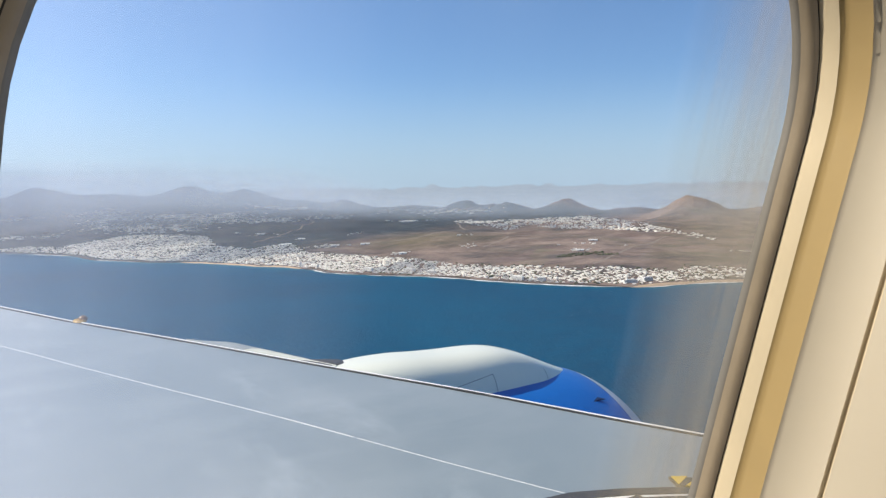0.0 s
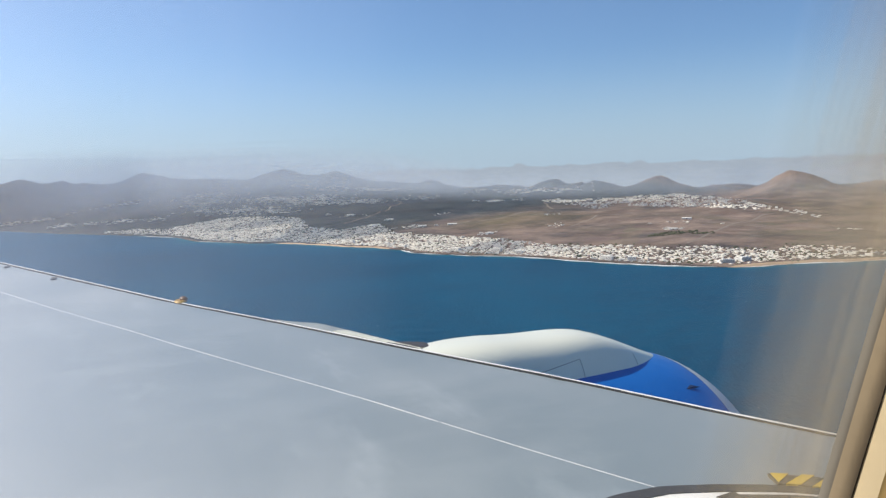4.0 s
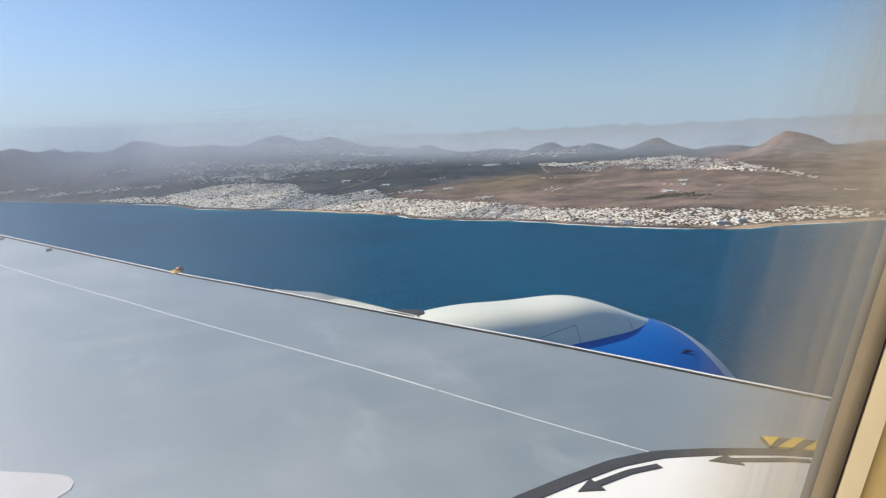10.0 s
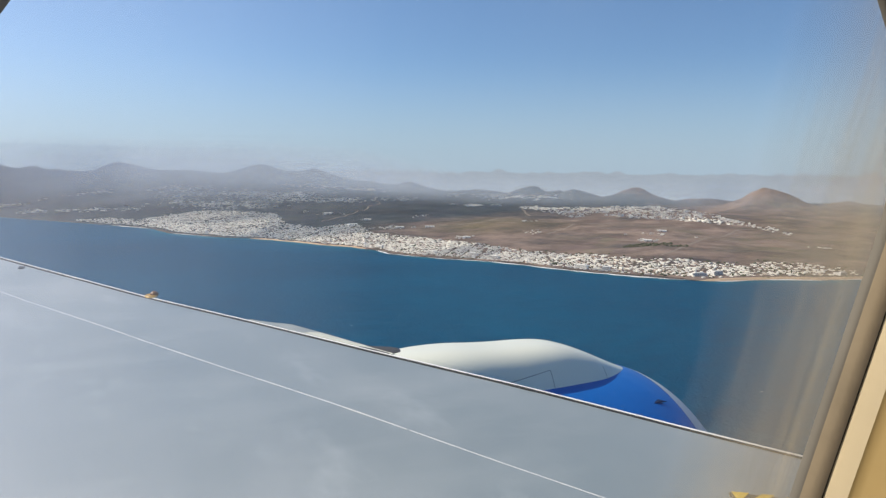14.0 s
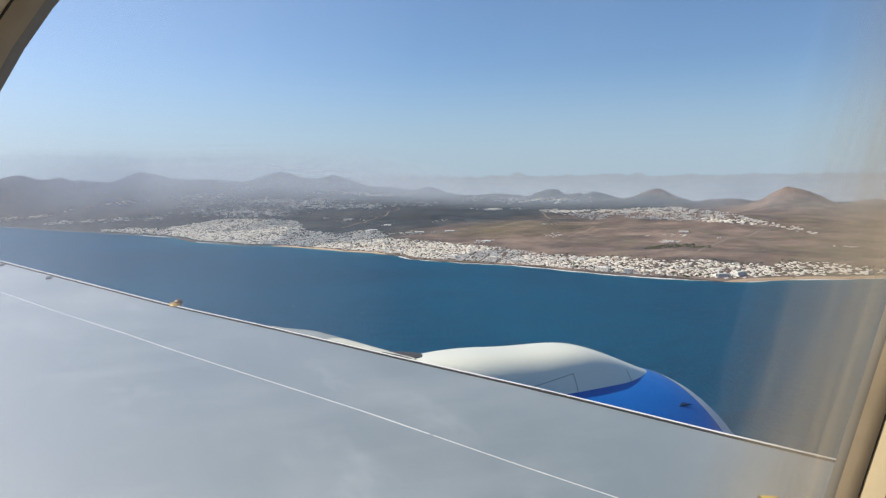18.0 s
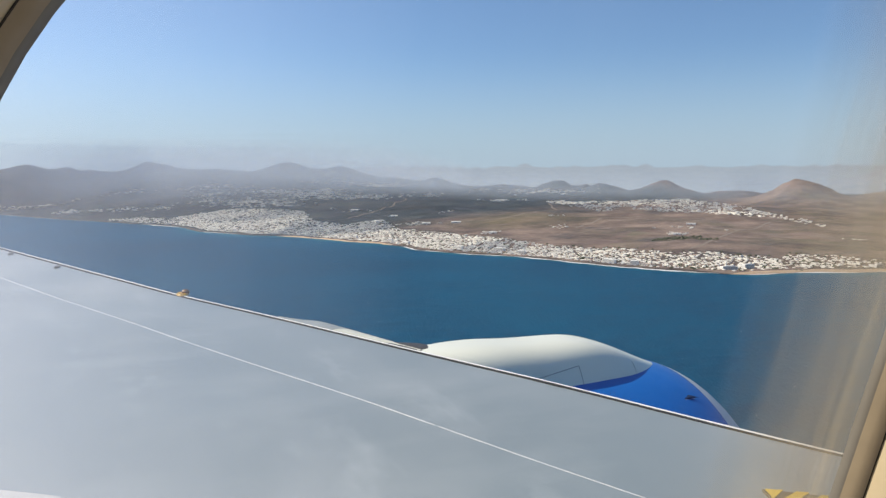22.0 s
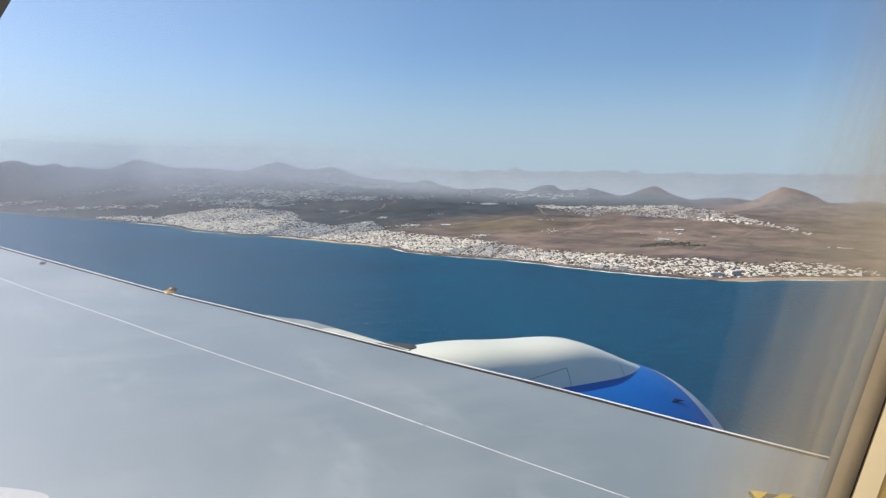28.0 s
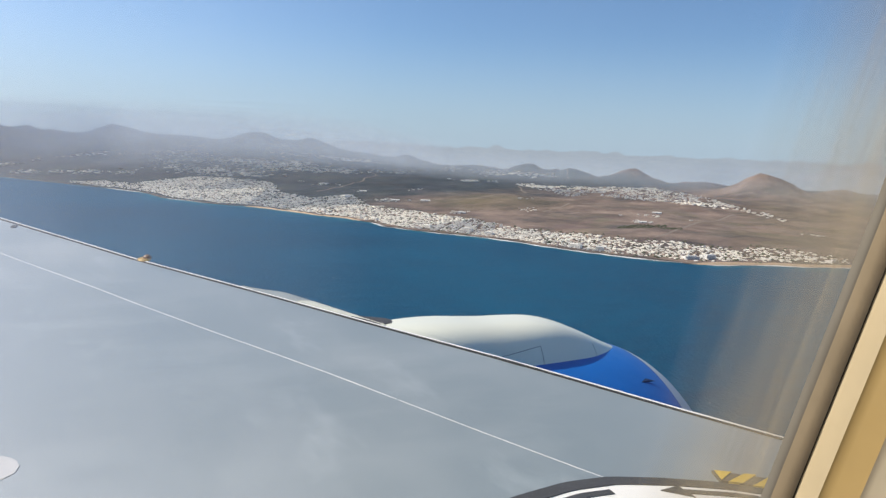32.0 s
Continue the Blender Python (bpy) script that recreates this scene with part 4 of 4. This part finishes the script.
for i in range(13):
    t = i / 12
    y = 3.420 + 0.185 * t
    k = math.sin(math.pi * min(1.0, t * 0.9 + 0.1))
    x, z = le_x(y), le_z(y)
    rings.append([(x - 0.03, y, z + 0.002), (x + 0.02, y, z + 0.003 + 0.004 * k), (x + 0.075 * k + 0.02, y, z + 0.001 + 0.004 * k), (x + 0.075 * k + 0.02, y, z - 0.06), (x - 0.03, y, z - 0.06)])
loft(bm, rings, caps=True)
part("slat_seal", bm, DARK, wing, "dark seal at the slat's end", smooth=False)

# small dark vents and an amber fitting near the leading edge
for vx, vy in ((-0.797, 7.05), (-1.307, 8.043)):
    bm = bmesh.new()
    for k in range(3):
        bmesh.ops.create_cube(bm, size=1.0, matrix=Matrix.Translation(on_wing(vx, vy + 0.045 * (k - 1), 0.006)) @ Matrix.Diagonal((0.040, 0.030, 0.008, 1)))
    part("vent", bm, VENT, wing, "small dark vent")


def wing_patch(name, pts, lift, material, label=""):
    """A thin painted patch that lies on the skin."""
    bm = bmesh.new()
    vs = [bm.verts.new(on_wing(x, y, lift)) for x, y in pts]
    lo = [bm.verts.new(on_wing(x, y, -0.004)) for x, y in pts]
    bm.faces.new(vs)
    n = len(pts)
    for i in range(n):
        bm.faces.new((vs[i], vs[(i + 1) % n], lo[(i + 1) % n], lo[i]))
    return part(name, bm, material, wing, label)


PATCH = [(-0.64, 2.56), (-0.57, 2.47), (-0.48, 2.395), (-0.40, 2.345), (-0.325, 2.298), (-0.285, 2.268), (-0.262, 2.240), (-0.252, 2.205), (-0.258, 2.165), (-0.29, 2.13), (-0.34, 2.11), (-0.62, 2.18)]
BAND_X = [0.30, 0.60, 0.84, 1.03, 1.20, 1.35, 1.50, 1.65, 1.77, 1.95, 2.1]
BAND_Y = [1.30, 1.475, 1.564, 1.601, 1.625, 1.612, 1.552, 1.475, 1.385, 1.24, 1.10]


def band_y(x):
    return float(np.interp(x, BAND_X, BAND_Y))


_xs = [0.3 + 0.04 * i for i in range(46)]
bm = bmesh.new()
_ws = [[x, band_y(x) - 0.04] for x in _xs]
loft(bm, [[on_wing(x, 0.32 + (y - 0.32) * k / 10, 0.005) for k in range(11)] + [on_wing(x, y, -0.004), on_wing(x, 0.32, -0.004)] for x, y in _ws], caps=True)
part("walkway", bm, WALKWAY, wing, "white painted walkway by the exit")
bm = bmesh.new()
loft(bm, [[on_wing(x, band_y(x), 0.008), on_wing(x, band_y(x) - 0.05, 0.008), on_wing(x, band_y(x) - 0.05, -0.003), on_wing(x, band_y(x), -0.003)] for x in _xs], caps=True)
part("walkway_border", bm, DARK, wing, "dark grey curved walkway border")


def arrow(x0, x1, gap, name):
    """A dark arrow along the border that points aft."""
    n = 8
    up = [(x0 + 0.07 + (x1 - x0 - 0.07) * i / n, band_y(x0 + 0.07 + (x1 - x0 - 0.07) * i / n) - gap + 0.012) for i in range(n + 1)]
    dn = [(x, y - 0.026) for x, y in reversed(up)]
    tip = [(up[0][0], up[0][1] - 0.050), (x0, band_y(x0) - gap), (up[0][0], up[0][1] + 0.022)]
    return wing_patch(name, up + dn + tip, 0.008, DARK, "dark arrow pointing aft")


arrow(1.01, 1.30, 0.085, "arrow")
arrow(1.445, 1.70, 0.085, "arrow")
# hazard stripe by the exit: slanting yellow bars on a dark ground
wing_patch("stripe_ground", [(1.696, 1.538), (1.668, 1.476), (1.90, 1.282), (1.95, 1.338)], 0.009, BROWN_BLACK, "dark ground of a hazard stripe")
wing_patch("hazard_bar", [(1.702, 1.533), (1.674, 1.476), (1.746, 1.506)], 0.011, YELLOW, "yellow pointed end of the stripe")
for k in range(3):
    wing_patch("hazard_bar", [(x + 0.051 * k, y - 0.046 * k) for x, y in ((1.684, 1.459), (1.717, 1.436), (1.806, 1.464), (1.777, 1.484))], 0.011, YELLOW, "yellow hazard bar")

wing_patch("touch_up_patch", PATCH, 0.004, BRIGHT_PATCH, "cream-white painted patch")


beacon = empty("mooring_fitting", on_wing(0.197, 5.481))
beacon.parent = wing
bm = bmesh.new()
bmesh.ops.create_uvsphere(bm, u_segments=12, v_segments=8, radius=0.030, matrix=Matrix.Translation((0.012, 0.01, 0.016)) @ Matrix.Diagonal((1.0, 1.5, 0.75, 1)))
part("amber_cap", bm, ORANGE, beacon, smooth=True)
bm = bmesh.new()
bmesh.ops.create_cone(bm, segments=14, radius1=0.066, radius2=0.05, depth=0.012, cap_ends=True, matrix=Matrix.Translation((-0.01, 0.0, 0.007)) @ Matrix.Diagonal((0.7, 1.3, 1, 1)))
part("fitting_base", bm, FITTING, beacon)

# ---- the engine ----
engine = empty("jet_engine", (2.4, 3.4, -2.0))
tagged(engine, "blue jet engine cowl with a white pylon fairing", "jet engine")
_in = engine.location.copy()


def turned(profile, name, material, label="", seg=72, y0=3.4, z0=-2.048, droop=0.0):
    bm = bmesh.new()
    rings = []
    for x, r in profile:
        rings.append([(x - _in.x, y0 - _in.y + r * math.sin(2 * math.pi * i / seg), z0 - _in.z - droop * (x - 2.5) + r * math.cos(2 * math.pi * i / seg)) for i in range(seg)])
    loft(bm, rings)
    return part(name, bm, material, engine, label, smooth=True)




def cowl_r(x):
    """Radius of the cowl forward of its widest ring."""
    u = min(1.0, max(0.0, (x - 2.0) / 1.083))
    return 0.677 + 0.325 * (1 - u ** 4.93) ** 0.563 + 0.019 * (1 - u)


_fwd = [2.0 + 1.083 * k / 60 for k in range(61)]
_lip = 2.84
turned([(0.2, 0.62), (0.6, 0.76), (1.0, 0.88), (1.5, 0.98), (1.8, 1.016)] + [(x, cowl_r(x)) for x in _fwd if x < _lip] + [(_lip, cowl_r(_lip))], "fan_cowl", BLUE, "glossy blue fan cowl", 96)
turned([(_lip, cowl_r(_lip) + 0.001)] + [(_lip + (3.083 - _lip) * math.sin(math.pi * k / 32), cowl_r(_lip + (3.083 - _lip) * math.sin(math.pi * k / 32)) + 0.001) for k in range(1, 17)] + [(3.06, 0.66), (2.95, 0.63), (2.7, 0.64), (2.5, 0.66)], "inlet_lip", LIP, "bare pale metal inlet lip", 96)
turned([(2.5, 0.66), (2.48, 0.3), (2.55, 0.2), (2.8, 0.02)], "fan_hub", DARK)
turned([(0.2, 0.62), (0.15, 0.55), (0.5, 0.45), (-0.2, 0.30), (-0.6, 0.10)], "exhaust", METAL)

# pylon fairing: rounded sections along x
PYLON = [(0.9, -1.00, 0.20), (1.1, -0.905, 0.25), (1.22, -0.878, 0.27), (1.31, -0.866, 0.29), (1.58, -0.854, 0.333), (1.86, -0.874, 0.324), (2.16, -0.872, 0.303), (2.32, -0.888, 0.290), (2.56, -0.988, 0.290), (2.77, -1.083, 0.205), (2.86, -1.107, 0.106), (2.98, -1.168, 0.018)]


def pylon_at(x, a):
    """A point of the fairing's skin at x; a runs from its outer side (0) over the top to its inner side (pi)."""
    px, pz, pw = zip(*PYLON)
    near = np.linspace(-0.13, 0.13, 9) * min(1.0, max(0.0, (2.98 - x) / 0.13))
    zt, w = float(np.interp(x + near, px, pz).mean()), float(np.interp(x + near, px, pw).mean())
    cx, cz = math.cos(a), math.sin(a)
    return Vector((x, 3.40 + w * math.copysign(abs(cx) ** 0.62, cx), zt - 0.50 + 0.50 * abs(cz) ** 0.62)) - _in


bm = bmesh.new()
loft(bm, [[pylon_at(0.9 + 2.08 * j / 48, math.pi * i / 33) for i in range(34)] for j in range(49)], caps=True)
part("pylon_fairing", bm, WHITE, engine, "white pylon fairing", smooth=True)


def pylon_line(name, pts, wide, label=""):
    """A thin dark joint that lies on the fairing: x and angle along its way."""
    mid = Vector((0, 3.40, -1.4)) - _in
    bm = bmesh.new()
    rings = []
    for (x0, a0), (x1, a1) in zip(pts, pts[1:]):
        for k in range(9):
            t = k / 8
            p = pylon_at(x0 + (x1 - x0) * t, a0 + (a1 - a0) * t)
            out = Vector((0, p.y - mid.y, p.z - mid.z)).normalized()
            along = (pylon_at(x1, a1) - pylon_at(x0, a0)).normalized()
            side = along.cross(out).normalized() * wide / 2
            rings.append([p - side + out * 0.002, p + side + out * 0.002, p + side - out * 0.01, p - side - out * 0.01])
    loft(bm, rings, caps=True)
    return part(name, bm, JOINT, engine, label)


pylon_line("access_panel_joint", [(1.25, 2.80), (2.10, 2.38), (2.12, 2.95)], 0.002, "dark joint of an access panel")
pylon_line("fairing_joint", [(2.50, 2.1), (2.50, 2.8)], 0.0012)
bm = bmesh.new()
bmesh.ops.create_cone(bm, segments=3, radius1=0.032, radius2=0.012, depth=0.012, cap_ends=True, matrix=Matrix.Translation(Vector((2.69, 2.945, -1.162)) - _in) @ Matrix.Rotation(radians(28), 4, 'X') @ Matrix.Diagonal((1.9, 0.6, 0.25, 1)))
part("strake", bm, STRAKE, engine, "small strake on the cowl, painted dark for its shade")

# ---- cabin window ----
EU = Vector((1, -0.15, 0)).normalized()
EV = Vector((0.1355, -0.183, 1.0)).normalized()
EN = EU.cross(EV).normalized()
PANE_C = Vector((0.0679, 0.168, -0.1116))
HALF_W, HALF_H, CORNER = 0.1183, 0.1982, 0.0985


def outline(o, d, n=18):
    """Rounded window outline, o metres wider, d metres into the cabin."""
    pts = []
    r = CORNER + o
    for qx, qy, a0 in ((1, 1, 0), (-1, 1, 90), (-1, -1, 180), (1, -1, 270)):
        for k in range(n):
            a = radians(a0 + 90 * k / (n - 1))
            u = qx * (HALF_W - CORNER) + r * math.cos(a)
            v = qy * (HALF_H - CORNER) + r * math.sin(a)
            pts.append(PANE_C + EU * u + EV * v + EN * d)
    return pts


cabin_window = empty("cabin_window")
tagged(cabin_window, "rounded airliner window in a cream surround with amber reveal", "window")


def ring_part(name, profile, material, label="", smooth=True):
    bm = bmesh.new()
    loft(bm, [outline(o, d) for o, d in profile])
    return part(name, bm, material, cabin_window, label, smooth)


_rim = outline(0.003, 0.0008)
pane = mesh_part("pane", [tuple(p) for p in _rim], [tuple(range(len(_rim)))], PANE, cabin_window)
tagged(pane, "clear smeared acrylic pane with painted glare and edge reflection")
pane.visible_shadow = False
ring_part("sealing_bead", [(0.005, -0.0004), (0.002, 0.0), (0.0, 0.001), (0.0013, 0.0034)], BEAD, "grey sealing bead round the pane")
ring_part("gasket", [(0.0013, 0.0034), (0.0020, 0.0055), (0.0030, 0.0072), (0.0043, 0.0080)], GASKET, "brown rubber gasket")
ring_part("gasket_groove", [(0.0043, 0.0080), (0.0044, 0.0076), (0.0047, 0.0076), (0.0048, 0.0080)], BLACK, "black groove")
ring_part("inner_lip", [(0.0048, 0.0080), (0.0049, 0.0100), (0.0060, 0.0145)], PALE_GOLD, "cream plastic lip")
ring_part("reveal", [(0.0060, 0.0145), (0.0069, 0.0153), (0.0074, 0.0175), (0.0082, 0.0205), (0.0090, 0.0240)], GOLD, "shade track with golden sunlight painted into its plastic")
ring_part("surround", [(0.0090, 0.0240), (0.0105, 0.0253), (0.0118, 0.0425)], CREAM, "cream moulded surround")
# a thin seam, added to break up the surround's reflection in the pane
ring_part("surround_seam", [(0.0118, 0.0425), (0.0130, 0.0427), (0.0131, 0.0440), (0.0122, 0.0443)], PALE_GOLD, "thin warm seam added to band the surround's reflection")
ring_part("surround", [(0.0122, 0.0443), (0.0150, 0.067), (0.0185, 0.079), (0.0240, 0.089), (0.034, 0.096), (0.046, 0.099)], CREAM, "cream moulded surround")
ring_part("outer_frame", [(0.005, -0.0004), (0.020, -0.003), (0.080, -0.034), (0.090, -0.034)], METAL, "metal outer frame")

# inner wall panel round the window, and the shell of the cabin


def wall_with_hole(name, o, d, big, material, label):
    bm = bmesh.new()
    hole = outline(o, d)
    far = []
    for p in hole:
        q = p - PANE_C
        u, v = q.dot(EU), q.dot(EV)
        m = max(abs(u) / big[0], abs(v) / big[1])
        far.append(PANE_C + EU * (u / m) + EV * (v / m) + EN * d)
    loft(bm, [hole, far])
    ob = part(name, bm, material)
    return tagged(ob, label, "cabin wall", kind="structure")


wall_with_hole("wall_inner", 0.046, 0.099, (0.9, 0.75), CREAM, "cream cabin side wall panel")
wall_with_hole("wall_outer", 0.090, -0.034, (1.6, 0.9), WHITE, "white outer fuselage skin")


def slab(name, p0, p1, material, label, category):
    bm = bmesh.new()
    c = [(a + b) / 2 for a, b in zip(p0, p1)]
    bmesh.ops.create_cube(bm, size=1.0, matrix=Matrix.Translation(c) @ Matrix.Diagonal((*[b - a for a, b in zip(p0, p1)], 1)))
    ob = part(name, bm, material)
    return tagged(ob, label, category, kind="structure")


slab("floor", (-0.85, -1.6, -1.00), (1.05, 0.27, -0.86), CARPET, "dark blue cabin carpet", "floor")
slab("ceiling", (-0.85, -1.6, 0.62), (1.05, 0.27, 0.68), CREAM, "cream cabin ceiling panel", "ceiling")
def far_wall():
    """The unseen lining across the aisle, with three window openings added for fill light."""
    bm = bmesh.new()
    xs = [-0.85, -0.62, -0.36, -0.08, 0.18, 0.46, 0.72, 1.05]
    zs = [-0.86, 0.14, 0.48, 0.62]
    for i in range(7):
        for k in range(3):
            if i % 2 == 1 and k == 1:
                continue
            c = ((xs[i] + xs[i + 1]) / 2, -1.63, (zs[k] + zs[k + 1]) / 2)
            bmesh.ops.create_cube(bm, size=1.0, matrix=Matrix.Translation(c) @ Matrix.Diagonal((xs[i + 1] - xs[i], 0.06, zs[k + 1] - zs[k], 1)))
    bmesh.ops.remove_doubles(bm, verts=bm.verts[:], dist=0.0005)
    tagged(part("wall_back", bm, CREAM), "unseen cream cabin lining with window openings for added fill light", "cabin wall", kind="structure")
    for x in (-0.49, 0.05, 0.59):
        # lamps added in the unseen openings to brighten the window surround
        lamp = bpy.data.lights.new("window_fill", "AREA")
        lamp.shape, lamp.size, lamp.size_y, lamp.energy = "RECTANGLE", 0.25, 0.34, CABIN_FILL
        lamp.color = (1.0, 0.97, 0.92)
        new("window_fill", lamp).matrix_world = look((x, -1.63, 0.31), (x, 0, 0.0))


far_wall()
# unseen end walls, kept near black so the pane mirrors little of them
slab("wall_front", (1.05, -1.6, -0.86), (1.10, 0.27, 0.68), DARK_END, "unseen near-black end wall that keeps the pane's reflection dark", "cabin wall")
slab("wall_aft", (-0.90, -1.6, -0.86), (-0.85, 0.27, 0.68), DARK_END, "unseen near-black end wall that keeps the pane's reflection dark", "cabin wall")
